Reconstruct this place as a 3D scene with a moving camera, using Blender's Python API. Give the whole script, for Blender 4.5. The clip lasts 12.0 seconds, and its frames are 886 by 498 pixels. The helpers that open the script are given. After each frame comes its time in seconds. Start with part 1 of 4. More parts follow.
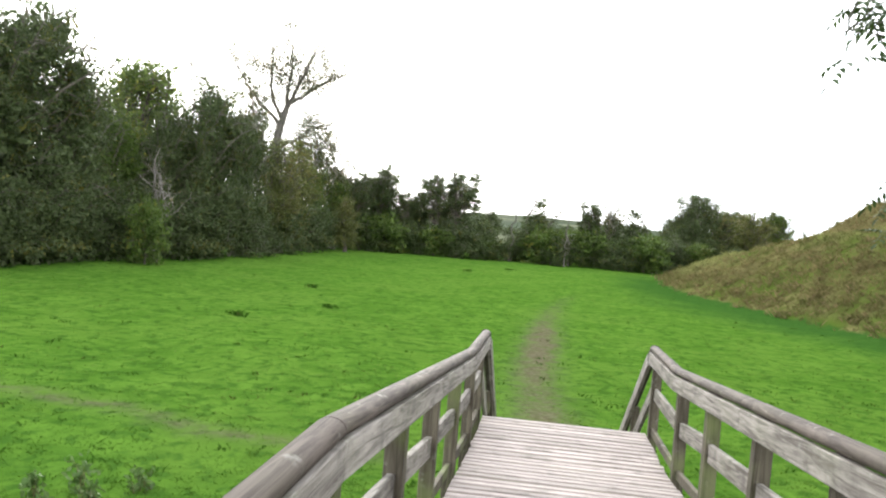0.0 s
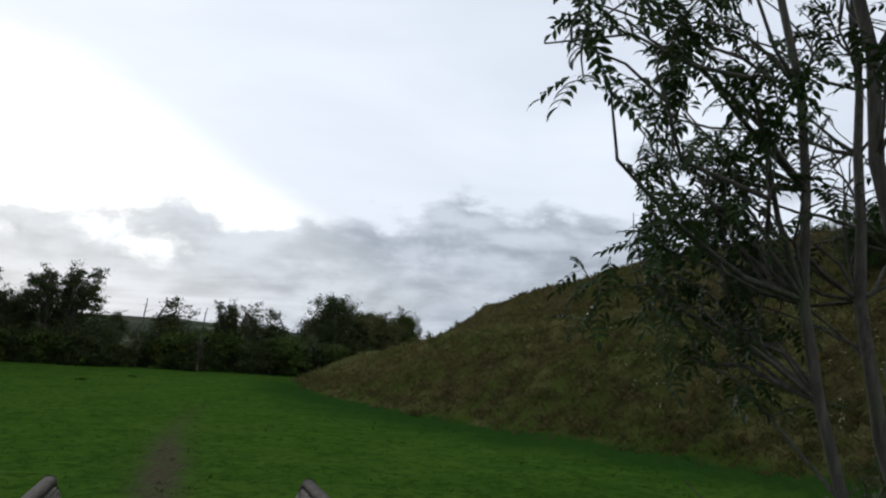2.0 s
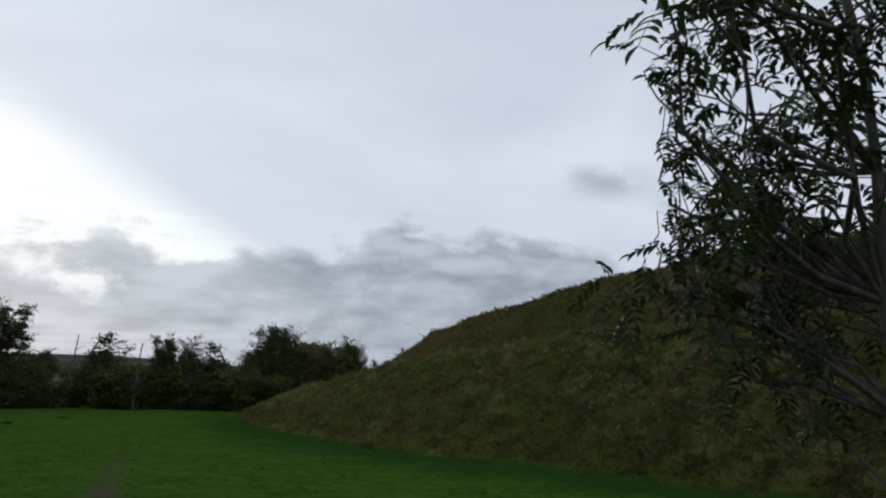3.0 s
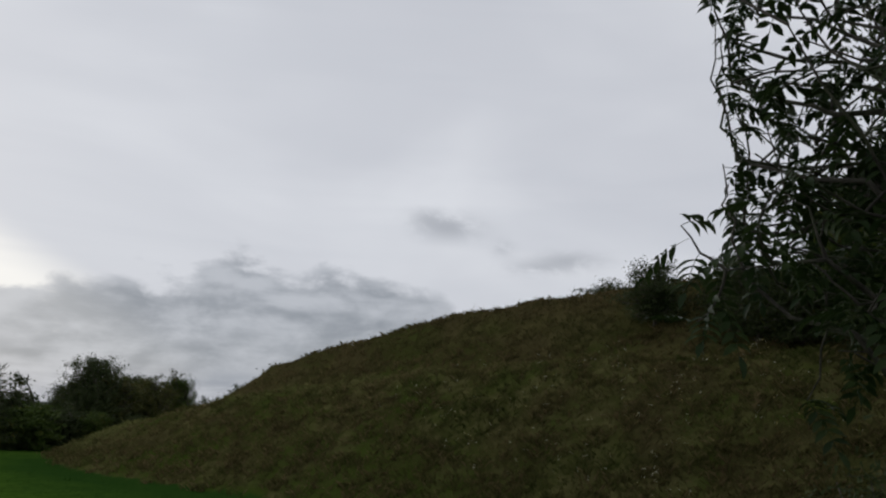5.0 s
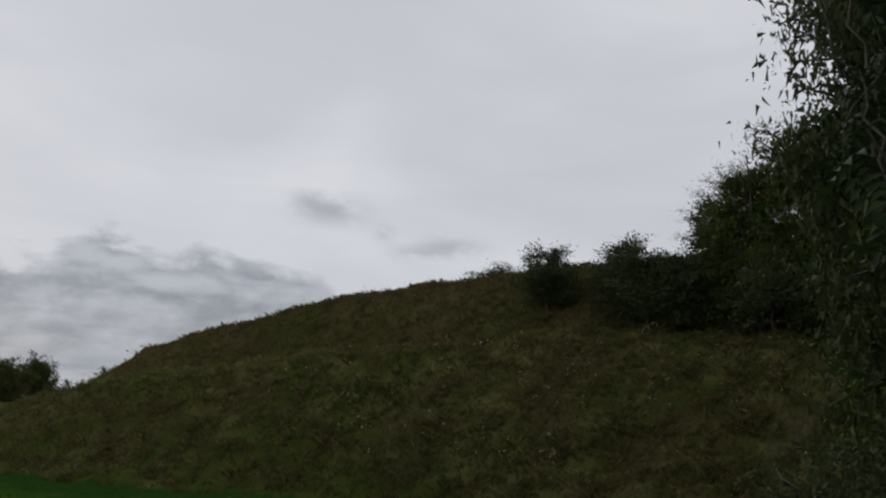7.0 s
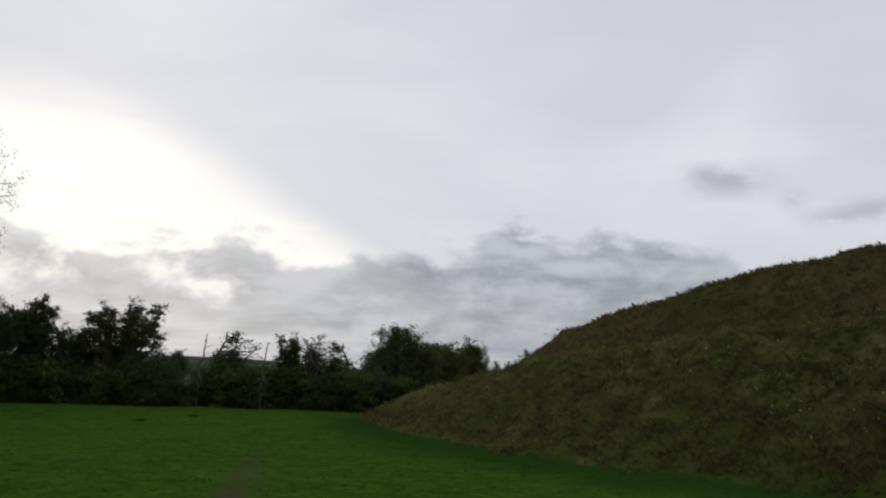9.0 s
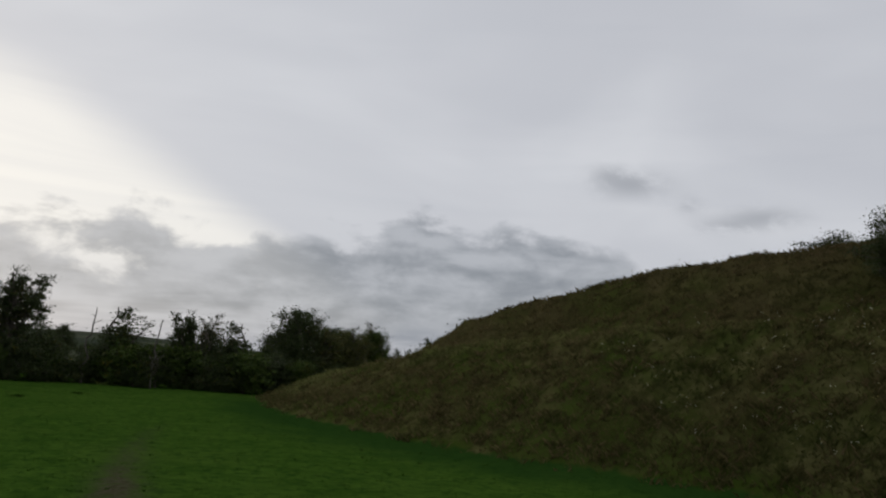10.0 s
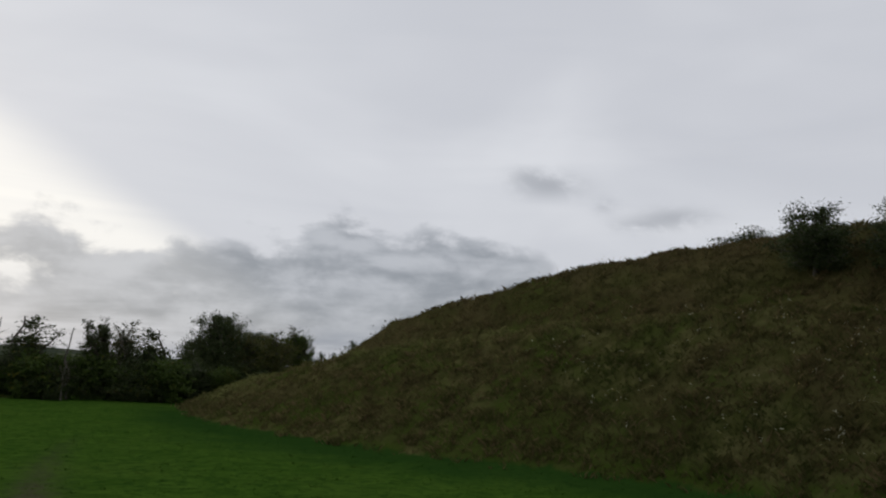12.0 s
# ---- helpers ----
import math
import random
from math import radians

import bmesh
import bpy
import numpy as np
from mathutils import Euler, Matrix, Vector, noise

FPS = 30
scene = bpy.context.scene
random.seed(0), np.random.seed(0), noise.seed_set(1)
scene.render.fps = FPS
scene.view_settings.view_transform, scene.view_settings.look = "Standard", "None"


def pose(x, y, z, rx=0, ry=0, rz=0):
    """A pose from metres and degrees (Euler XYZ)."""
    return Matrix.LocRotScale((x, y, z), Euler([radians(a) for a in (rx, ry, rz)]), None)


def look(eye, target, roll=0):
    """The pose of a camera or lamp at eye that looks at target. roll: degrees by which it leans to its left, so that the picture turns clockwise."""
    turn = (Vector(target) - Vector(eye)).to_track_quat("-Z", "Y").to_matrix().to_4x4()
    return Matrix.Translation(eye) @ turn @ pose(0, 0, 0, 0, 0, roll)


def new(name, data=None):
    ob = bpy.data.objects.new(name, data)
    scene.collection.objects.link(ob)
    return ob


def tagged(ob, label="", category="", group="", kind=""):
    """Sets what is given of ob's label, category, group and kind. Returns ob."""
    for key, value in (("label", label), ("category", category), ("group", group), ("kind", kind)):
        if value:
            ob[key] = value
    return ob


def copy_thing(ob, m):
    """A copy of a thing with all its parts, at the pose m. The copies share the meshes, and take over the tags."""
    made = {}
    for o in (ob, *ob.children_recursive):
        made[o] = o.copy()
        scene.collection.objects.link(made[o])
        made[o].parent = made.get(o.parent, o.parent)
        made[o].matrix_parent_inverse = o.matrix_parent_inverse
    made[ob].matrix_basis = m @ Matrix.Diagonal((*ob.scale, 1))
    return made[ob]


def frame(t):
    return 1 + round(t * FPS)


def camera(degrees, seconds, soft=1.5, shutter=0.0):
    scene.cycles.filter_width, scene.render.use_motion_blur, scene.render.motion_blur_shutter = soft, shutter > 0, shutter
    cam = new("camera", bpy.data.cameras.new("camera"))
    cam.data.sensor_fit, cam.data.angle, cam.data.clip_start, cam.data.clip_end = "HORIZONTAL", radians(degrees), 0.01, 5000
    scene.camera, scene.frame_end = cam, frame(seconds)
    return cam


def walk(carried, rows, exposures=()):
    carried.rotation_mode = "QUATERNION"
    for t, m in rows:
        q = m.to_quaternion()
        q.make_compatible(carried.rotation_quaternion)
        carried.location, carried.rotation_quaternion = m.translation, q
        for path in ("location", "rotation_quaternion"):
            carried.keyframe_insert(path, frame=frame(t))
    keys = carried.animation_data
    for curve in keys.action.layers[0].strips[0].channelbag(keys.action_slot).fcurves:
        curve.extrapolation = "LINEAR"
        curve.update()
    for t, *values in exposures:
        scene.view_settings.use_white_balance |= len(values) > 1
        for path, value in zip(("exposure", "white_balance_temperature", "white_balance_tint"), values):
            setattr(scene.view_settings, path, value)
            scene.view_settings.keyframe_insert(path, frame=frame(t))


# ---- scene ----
cam = camera(59.22, 12.0, soft=2.2)
PATH = [
    (0.0, pose(-0.004, 0.101, 1.604, 88.14, -4.41, -1.05)),
    (0.5, pose(0.090, 0.575, 1.614, 89.74, -2.62, -8.84)),
    (1.0, pose(0.247, 1.128, 1.612, 91.71, -2.37, -14.53)),
    (1.5, pose(0.318, 1.639, 1.578, 93.72, -0.33, -21.28)),
    (2.0, pose(0.483, 2.151, 1.527, 97.51, -3.73, -27.21)),
    (2.5, pose(0.550, 2.629, 1.543, 98.21, -2.73, -26.73)),
    (3.0, pose(0.604, 3.174, 1.512, 99.66, -1.72, -31.29)),
    (5.0, pose(0.933, 5.067, 1.354, 102.90, -2.10, -43.35)),
    (5.5, pose(1.035, 5.422, 1.334, 103.92, -1.67, -47.62)),
    (6.0, pose(1.174, 5.795, 1.316, 103.86, -3.71, -50.11)),
    (6.5, pose(1.198, 6.133, 1.287, 102.17, -1.73, -52.45)),
    (8.5, pose(1.304, 6.745, 1.361, 99.97, -1.00, -38.09)),
    (9.0, pose(1.125, 6.935, 1.274, 99.64, -2.26, -23.06)),
    (9.5, pose(1.155, 7.089, 1.313, 98.41, -2.22, -24.16)),
    (10.0, pose(1.120, 7.112, 1.256, 99.15, -4.29, -30.38)),
    (10.5, pose(1.079, 7.248, 1.132, 98.61, -2.40, -34.48)),
    (11.0, pose(1.025, 7.358, 1.118, 98.80, -2.52, -26.78)),
    (11.5, pose(1.092, 7.350, 1.235, 97.90, -1.85, -31.66)),
    (12.0, pose(1.079, 7.706, 1.153, 99.63, -2.60, -35.94))]
walk(cam, PATH, [(0.0, 3.0, 6500, 10), (0.5, 2.2, 6500, 10), (1.0, 1.45, 6450, 10), (1.5, 0.75, 6300, 9), (2.0, 0.4, 6100, 9), (2.5, 0.2, 6000, 9), (3.0, 0.1, 6000, 9),
                 (5.0, 0.0, 6450, 11), (6.5, -0.05, 6500, 12), (8.5, 0.0, 6500, 11), (9.0, 0.1, 6500, 11), (9.5, -0.15, 6500, 11), (10.5, -0.1, 6500, 11), (12.0, 0.0, 6500, 11)])




# ---- light ----
SUN_AZ, SUN_EL = -4.0, 17.0
sun_data = bpy.data.lights.new("sun", "SUN")
sun_data.energy, sun_data.angle, sun_data.color = 0.7, radians(28), (1.0, 0.95, 0.88)
sun = new("sun", sun_data)
sun_way = Vector((math.sin(radians(SUN_AZ)) * math.cos(radians(SUN_EL)), math.cos(radians(SUN_AZ)) * math.cos(radians(SUN_EL)), math.sin(radians(SUN_EL))))
sun.matrix_world = look(sun_way * 60, (0, 0, 0))


class Nodes:
    """Short hand for a node tree."""

    def __init__(self, tree):
        self.tree = tree
        tree.nodes.clear()

    def add(self, kind, **settings):
        node = self.tree.nodes.new("ShaderNode" + kind)
        for key, value in settings.items():
            if key in node.inputs:
                node.inputs[key].default_value = value
            else:
                setattr(node, key, value)
        return node

    def link(self, a, b):
        self.tree.links.new(a, b)

    def math(self, op, a, b=None, c=None):
        node = self.tree.nodes.new("ShaderNodeMath")
        node.operation = op
        for slot, value in enumerate((a, b, c)):
            if value is None:
                continue
            if isinstance(value, (int, float)):
                node.inputs[slot].default_value = value
            else:
                self.tree.links.new(value, node.inputs[slot])
        return node.outputs[0]

    def mix(self, fac, a, b, blend="MIX"):
        node = self.tree.nodes.new("ShaderNodeMix")
        node.data_type, node.blend_type = "RGBA", blend
        for slot, value in ((0, fac), (6, a), (7, b)):
            if isinstance(value, (int, float)):
                node.inputs[slot].default_value = value
            elif isinstance(value, tuple):
                node.inputs[slot].default_value = (*value, 1)
            else:
                self.tree.links.new(value, node.inputs[slot])
        return node.outputs[2]

    def noise(self, vector, scale, detail=4.0, rough=0.55, warp=0.0):
        node = self.add("TexNoise")
        node.inputs["Scale"].default_value, node.inputs["Detail"].default_value = scale, detail
        node.inputs["Roughness"].default_value, node.inputs["Distortion"].default_value = rough, warp
        self.link(vector, node.inputs["Vector"])
        return node.outputs[0]

    def ramp(self, value, low, high, a=0.0, b=1.0):
        node = self.add("MapRange", interpolation_type="SMOOTHSTEP")
        for slot, v in enumerate((low, high, a, b)):
            node.inputs[slot + 1].default_value = v
        self.link(value, node.inputs[0])
        return node.outputs[0]


def make_sky():
    world = bpy.data.worlds.new("overcast_sky")
    scene.world = world
    world.use_nodes = True
    n = Nodes(world.node_tree)
    sky = n.add("TexSky", sky_type="NISHITA", sun_disc=False, sun_elevation=radians(SUN_EL), sun_rotation=radians(SUN_AZ))
    co = n.add("TexCoord").outputs["Generated"]
    part = n.add("SeparateXYZ")
    n.link(co, part.inputs[0])
    x, y, z = part.outputs
    az = n.math("MULTIPLY", n.math("ARCTAN2", x, y), 57.2958)
    el = n.math("MULTIPLY", n.math("ARCSINE", z), 57.2958)
    flat = n.add("CombineXYZ")
    n.link(n.math("MULTIPLY", az, 0.05), flat.inputs[0])
    n.link(n.math("MULTIPLY", el, 0.085), flat.inputs[1])
    puffs = n.noise(flat.outputs[0], 3.4, 7, 0.55, 0.25)
    raised = n.add("VectorMath", operation="ADD")
    raised.inputs[1].default_value = (-0.03, 0.075, 0.0)
    n.link(flat.outputs[0], raised.inputs[0])
    puffs_above = n.noise(raised.outputs[0], 3.4, 5, 0.5, 0.25)
    streaks_at = n.add("CombineXYZ")
    n.link(n.math("MULTIPLY", az, 0.035), streaks_at.inputs[0])
    n.link(n.math("MULTIPLY", el, 0.32), streaks_at.inputs[1])
    streaks = n.noise(streaks_at.outputs[0], 1.2, 5, 0.55, 0.3)
    veil = n.noise(flat.outputs[0], 0.55, 4, 0.5, 0.6)
    mottle = n.noise(streaks_at.outputs[0], 0.7, 4, 0.5, 0.8)

    def bump(value, centre, width):
        d = n.math("DIVIDE", n.math("SUBTRACT", value, centre), width)
        return n.math("EXPONENT", n.math("MULTIPLY", n.math("MULTIPLY", d, d), -1.0))

    # the high even sheet, bright and cream where the hidden sun stands, with a slanting edge
    slant = n.math("ADD", n.math("ADD", el, n.math("MULTIPLY", az, 0.60)), n.math("MULTIPLY", n.math("SUBTRACT", veil, 0.5), 9.0))
    glow = n.math("MULTIPLY", n.math("MULTIPLY", n.math("MULTIPLY", n.ramp(slant, 20.5, 15.5), n.ramp(el, 2.0, 9.0, 0.35, 1.0)), n.ramp(el, 20.5, 14.5)), n.ramp(az, -75.0, -20.0))
    wide = n.math("MULTIPLY", bump(az, -12.0, 42.0), bump(el, 12.0, 30.0))
    sheet = n.mix(n.ramp(veil, 0.35, 0.68), (0.58, 0.60, 0.645), (0.72, 0.74, 0.775))
    sheet = n.mix(n.math("MULTIPLY", n.ramp(mottle, 0.42, 0.66), 0.28), sheet, (0.53, 0.555, 0.605))
    sheet = n.mix(n.ramp(el, 24.0, 75.0), sheet, (0.34, 0.36, 0.40))
    sheet = n.mix(n.math("MULTIPLY", wide, 0.40), sheet, (0.72, 0.74, 0.77))
    sheet = n.mix(n.math("MULTIPLY", glow, n.ramp(mottle, 0.30, 0.70, 0.95, 0.62)), sheet, (1.00, 0.985, 0.925))
    # the low bank of stratocumulus: broken towards the glow, closed and taller to the east of it
    top = n.math("ADD", n.math("ADD", n.math("MULTIPLY", bump(az, 30.5, 9.5), 3.3), n.math("MULTIPLY", bump(az, 6.0, 4.5), 1.2)), 8.3)
    edge = n.math("SUBTRACT", top, el)
    cap = n.math("MAXIMUM", n.ramp(az, 6.0, 15.0, 0.30, 0.80), n.ramp(el, 7.5, 4.0, 0.0, 0.75))
    cover = n.math("ADD", n.math("MINIMUM", n.math("MULTIPLY", edge, 0.30), cap), n.math("MULTIPLY", n.math("SUBTRACT", puffs, 0.5), 3.0))
    sides = n.math("MULTIPLY", n.ramp(az, -24.0, -4.0), n.ramp(az, 46.5, 41.0))
    bank = n.math("MULTIPLY", n.ramp(cover, -0.10, 0.42), sides)
    layered = n.add("CombineXYZ")
    n.link(n.math("MULTIPLY", az, 0.040), layered.inputs[0])
    n.link(n.math("MULTIPLY", el, 0.16), layered.inputs[1])
    deep = n.noise(layered.outputs[0], 3.0, 7, 0.55, 0.2)
    lit = n.math("ADD", n.math("MULTIPLY", n.math("SUBTRACT", puffs, puffs_above), 1.5), n.math("ADD", n.math("MULTIPLY", n.math("SUBTRACT", deep, 0.5), 1.3), 0.5))
    body = n.mix(n.ramp(lit, 0.18, 0.85), (0.255, 0.280, 0.315), (0.47, 0.495, 0.535))
    body = n.mix(n.math("MULTIPLY", glow, 0.25), body, (0.72, 0.72, 0.71))
    low = n.math("MULTIPLY", n.ramp(el, 6.6, 3.0), n.ramp(streaks, 0.40, 0.62))
    body = n.mix(n.math("MULTIPLY", low, 0.85), body, (0.585, 0.61, 0.65))
    colour = n.mix(n.math("MULTIPLY", bank, 0.93), sheet, body)
    far = n.ramp(el, 3.2, 0.2)
    colour = n.mix(n.math("MULTIPLY", far, n.math("MULTIPLY", n.ramp(az, 45.0, 20.0), 0.75)), colour, n.mix(n.ramp(streaks, 0.40, 0.60), (0.40, 0.45, 0.53), (0.66, 0.69, 0.74)))
    blue = n.math("MULTIPLY", n.math("MULTIPLY", bump(az, 27.5, 5.0), bump(el, 2.4, 1.1)), n.ramp(deep, 0.35, 0.6))
    colour = n.mix(n.math("MULTIPLY", blue, 0.75), colour, (0.24, 0.275, 0.335))
    # three loose scraps of cloud right of the bank
    for a, e, w, h, dark in ((43.3, 14.5, 2.5, 0.95, 0.62), (41.6, 15.1, 1.2, 0.7, 0.4), (47.4, 13.1, 0.9, 0.6, 0.4), (52.2, 12.2, 2.6, 0.66, 0.55), (50.1, 11.6, 2.2, 0.55, 0.45)):
        scrap = n.math("MULTIPLY", n.math("MULTIPLY", bump(az, a, w), bump(el, e, h)), n.ramp(n.noise(flat.outputs[0], 5.5, 6, 0.65, 0.3), 0.30, 0.58))
        colour = n.mix(n.math("MULTIPLY", scrap, dark), colour, (0.30, 0.32, 0.355))
    colour = n.mix(n.ramp(el, -0.5, -6.0), colour, (0.05, 0.07, 0.03))
    clear, cloudy, out = n.add("Background", Strength=0.08), n.add("Background", Strength=1.0), n.add("OutputWorld")
    n.link(sky.outputs[0], clear.inputs[0])
    n.link(colour, cloudy.inputs[0])
    both = n.add("MixShader", Fac=0.96)
    n.link(clear.outputs[0], both.inputs[1])
    n.link(cloudy.outputs[0], both.inputs[2])
    n.link(both.outputs[0], out.inputs[0])


make_sky()


# ---- materials ----
def material(name):
    mat = bpy.data.materials.new(name)
    mat.use_nodes = True
    n = Nodes(mat.node_tree)
    shader, out = n.add("BsdfPrincipled"), n.add("OutputMaterial")
    n.link(shader.outputs[0], out.inputs[0])
    return mat, n, shader, out


def bumped(n, shader, value, strength, distance):
    node = n.add("Bump", Strength=strength, Distance=distance)
    n.link(value, node.inputs["Height"])
    n.link(node.outputs[0], shader.inputs["Normal"])


def ground_material():
    mat, n, shader, _ = material("ground_turf")
    co = n.add("TexCoord").outputs["Object"]
    rough, worn = n.add("Attribute", attribute_name="rough").outputs["Fac"], n.add("Attribute", attribute_name="worn").outputs["Fac"]
    fine, mid, wide = n.noise(co, 9.0, 5, 0.65), n.noise(co, 1.3, 5, 0.6, 0.5), n.noise(co, 0.16, 4, 0.6, 0.6)
    clumps = n.noise(co, 2.6, 4, 0.6, 0.4)
    brown, pale, foot_shade = (n.add("Attribute", attribute_name=key).outputs["Fac"] for key in ("brown", "straw", "foot_shade"))
    lawn = n.mix(n.ramp(mid, 0.34, 0.68), (0.032, 0.074, 0.0090), (0.055, 0.112, 0.0145))
    lawn = n.mix(n.math("MULTIPLY", n.ramp(wide, 0.42, 0.66), 0.6), lawn, (0.060, 0.112, 0.0160))
    lawn = n.mix(n.math("MULTIPLY", n.ramp(clumps, 0.46, 0.64), 0.75), lawn, (0.020, 0.052, 0.0075))
    lawn = n.mix(n.math("MULTIPLY", n.ramp(fine, 0.48, 0.70), 0.30), lawn, (0.018, 0.046, 0.0065))
    # darker, cooler green at the rampart's foot, its shade put into the colour
    lawn = n.mix(n.math("MULTIPLY", foot_shade, 0.75), lawn, (0.014, 0.042, 0.0085))
    straw = n.mix(n.ramp(mid, 0.36, 0.64), (0.050, 0.054, 0.015), (0.100, 0.094, 0.036))
    straw = n.mix(n.ramp(wide, 0.42, 0.62), straw, (0.044, 0.066, 0.011))
    # pale dry grass, lightened further for the sky light on end and ledge
    straw = n.mix(n.math("MULTIPLY", pale, 0.8), straw, (0.130, 0.136, 0.044))
    # brown growth, with the upper face's shade put into the colour
    straw = n.mix(n.math("MULTIPLY", brown, 0.58), straw, (0.052, 0.036, 0.019))
    straw = n.mix(n.math("MULTIPLY", n.ramp(fine, 0.5, 0.72), 0.5), straw, (0.032, 0.032, 0.011))
    # distance haze put into the colour: far land turns to greyed fields and woods
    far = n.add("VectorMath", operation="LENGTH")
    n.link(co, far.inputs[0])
    hazed_woods = n.math("MULTIPLY", n.ramp(far.outputs["Value"], 130.0, 420.0), n.ramp(n.noise(co, 0.011, 4, 0.6, 0.8), 0.34, 0.50))
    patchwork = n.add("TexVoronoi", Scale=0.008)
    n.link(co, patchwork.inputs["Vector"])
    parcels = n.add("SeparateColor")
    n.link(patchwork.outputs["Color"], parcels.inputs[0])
    hazed_fields = n.mix(parcels.outputs[0], (0.065, 0.078, 0.042), (0.125, 0.122, 0.085))
    lawn = n.mix(n.ramp(far.outputs["Value"], 110.0, 160.0), lawn, hazed_fields)
    lawn = n.mix(n.math("MULTIPLY", hazed_woods, 0.75), lawn, (0.030, 0.042, 0.030))
    edge = n.ramp(n.math("ADD", rough, n.math("MULTIPLY", n.math("SUBTRACT", mid, 0.5), 0.9)), 0.35, 0.65)
    soil = n.mix(n.ramp(fine, 0.35, 0.65), (0.046, 0.044, 0.022), (0.082, 0.074, 0.046))
    trod = n.math("MULTIPLY", n.math("MULTIPLY", worn, n.ramp(clumps, 0.25, 0.60, 0.55, 1.0)), 1.0)
    trod = n.ramp(trod, 0.0, 1.0)
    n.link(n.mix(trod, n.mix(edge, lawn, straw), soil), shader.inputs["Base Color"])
    shader.inputs["Roughness"].default_value = 0.9
    shader.inputs["Specular IOR Level"].default_value = 0.0
    bumped(n, shader, n.math("ADD", fine, n.math("MULTIPLY", mid, 2.0)), 0.4, 0.06)
    return mat


def blade_material(name, dark, light, dry, dry_part, thin=0.35, bracken=False, lawn=False, patchy=4.0):
    mat, n, shader, out = material(name)
    geo = n.add("NewGeometry")
    pick = geo.outputs["Random Per Island"]
    co = n.add("TexCoord").outputs["Object"]
    patch = n.math("ADD", n.math("MULTIPLY", n.noise(co, 0.45, 4, 0.6, 0.6), 0.5), n.math("MULTIPLY", n.noise(co, 0.13, 3, 0.5, 0.8), 0.5))
    colour = n.mix(pick, dark, light)
    chance = n.math("ADD", n.math("FRACT", n.math("MULTIPLY", pick, 37.0)), n.math("MULTIPLY", n.math("SUBTRACT", patch, 0.5), patchy))
    colour = n.mix(n.ramp(chance, 1.0 - dry_part, 1.06 - dry_part), colour, dry)
    tone = n.ramp(n.noise(co, 1.5, 5, 0.65, 0.8), 0.36, 0.62)
    colour = n.mix(n.math("MULTIPLY", tone, 0.2 if bracken else 0.4), colour, tuple(0.62 * c for c in dark))
    if bracken:
        brown, pale = (n.add("Attribute", attribute_name=key).outputs["Fac"] for key in ("brown", "straw"))
        green = n.ramp(n.noise(co, 0.22, 4, 0.6, 0.8), 0.50, 0.64)
        colour = n.mix(n.math("MULTIPLY", green, 0.6), colour, (0.042, 0.066, 0.014))
        # straw blades whose colour also holds the sky light on the ledge
        colour = n.mix(n.math("MULTIPLY", pale, 0.85), colour, n.mix(pick, (0.108, 0.126, 0.038), (0.188, 0.184, 0.074)))
        # brown blades that also carry the steep upper face's shade as colour
        colour = n.mix(n.math("MULTIPLY", brown, 0.58), colour, n.mix(pick, (0.062, 0.048, 0.024), (0.136, 0.103, 0.050)))
    if lawn:
        clumps = n.ramp(n.noise(co, 2.6, 4, 0.6, 0.4), 0.45, 0.62)
        colour = n.mix(n.math("MULTIPLY", clumps, 0.75), colour, tuple(0.58 * c for c in dark))
        colour = n.mix(n.math("MULTIPLY", n.ramp(n.noise(co, 0.16, 4, 0.6, 0.6), 0.42, 0.66), 0.5), colour, (0.070, 0.128, 0.019))
        foot_shade = n.add("Attribute", attribute_name="foot_shade").outputs["Fac"]
        # the rampart's shade is mixed into the blades' colour too
        colour = n.mix(n.math("MULTIPLY", foot_shade, 0.75), colour, (0.016, 0.049, 0.010))
    n.link(colour, shader.inputs["Base Color"])
    shader.inputs["Roughness"].default_value = 0.7
    shader.inputs["Specular IOR Level"].default_value = 0.0
    through_light = n.add("BsdfTranslucent")
    n.link(colour, through_light.inputs[0])
    both = n.add("MixShader", Fac=thin)
    n.link(shader.outputs[0], both.inputs[1])
    n.link(through_light.outputs[0], both.inputs[2])
    n.link(both.outputs[0], out.inputs[0])
    return mat


def leaf_material(name, dark, light, turned, turned_part=0.08, gloss=0.6):
    mat = blade_material(name, dark, light, turned, turned_part, 0.25)
    for node in mat.node_tree.nodes:
        if node.type == "BSDF_PRINCIPLED":
            node.inputs["Roughness"].default_value = gloss
            node.inputs["Specular IOR Level"].default_value = 0.11
    return mat


def bark_material(name, dark, light, moss=0.0):
    mat, n, shader, _ = material(name)
    co = n.add("TexCoord").outputs["Object"]
    stretch = n.add("Mapping", Scale=(6.0, 6.0, 1.2))
    n.link(co, stretch.inputs[0])
    ridges, spots = n.noise(stretch.outputs[0], 3.0, 6, 0.65), n.noise(co, 1.7, 4)
    colour = n.mix(n.ramp(ridges, 0.35, 0.7), dark, light)
    colour = n.mix(n.math("MULTIPLY", n.ramp(spots, 0.5, 0.68), moss), colour, (0.045, 0.06, 0.02))
    n.link(colour, shader.inputs["Base Color"])
    shader.inputs["Roughness"].default_value = 0.85
    bumped(n, shader, ridges, 0.6, 0.02)
    return mat


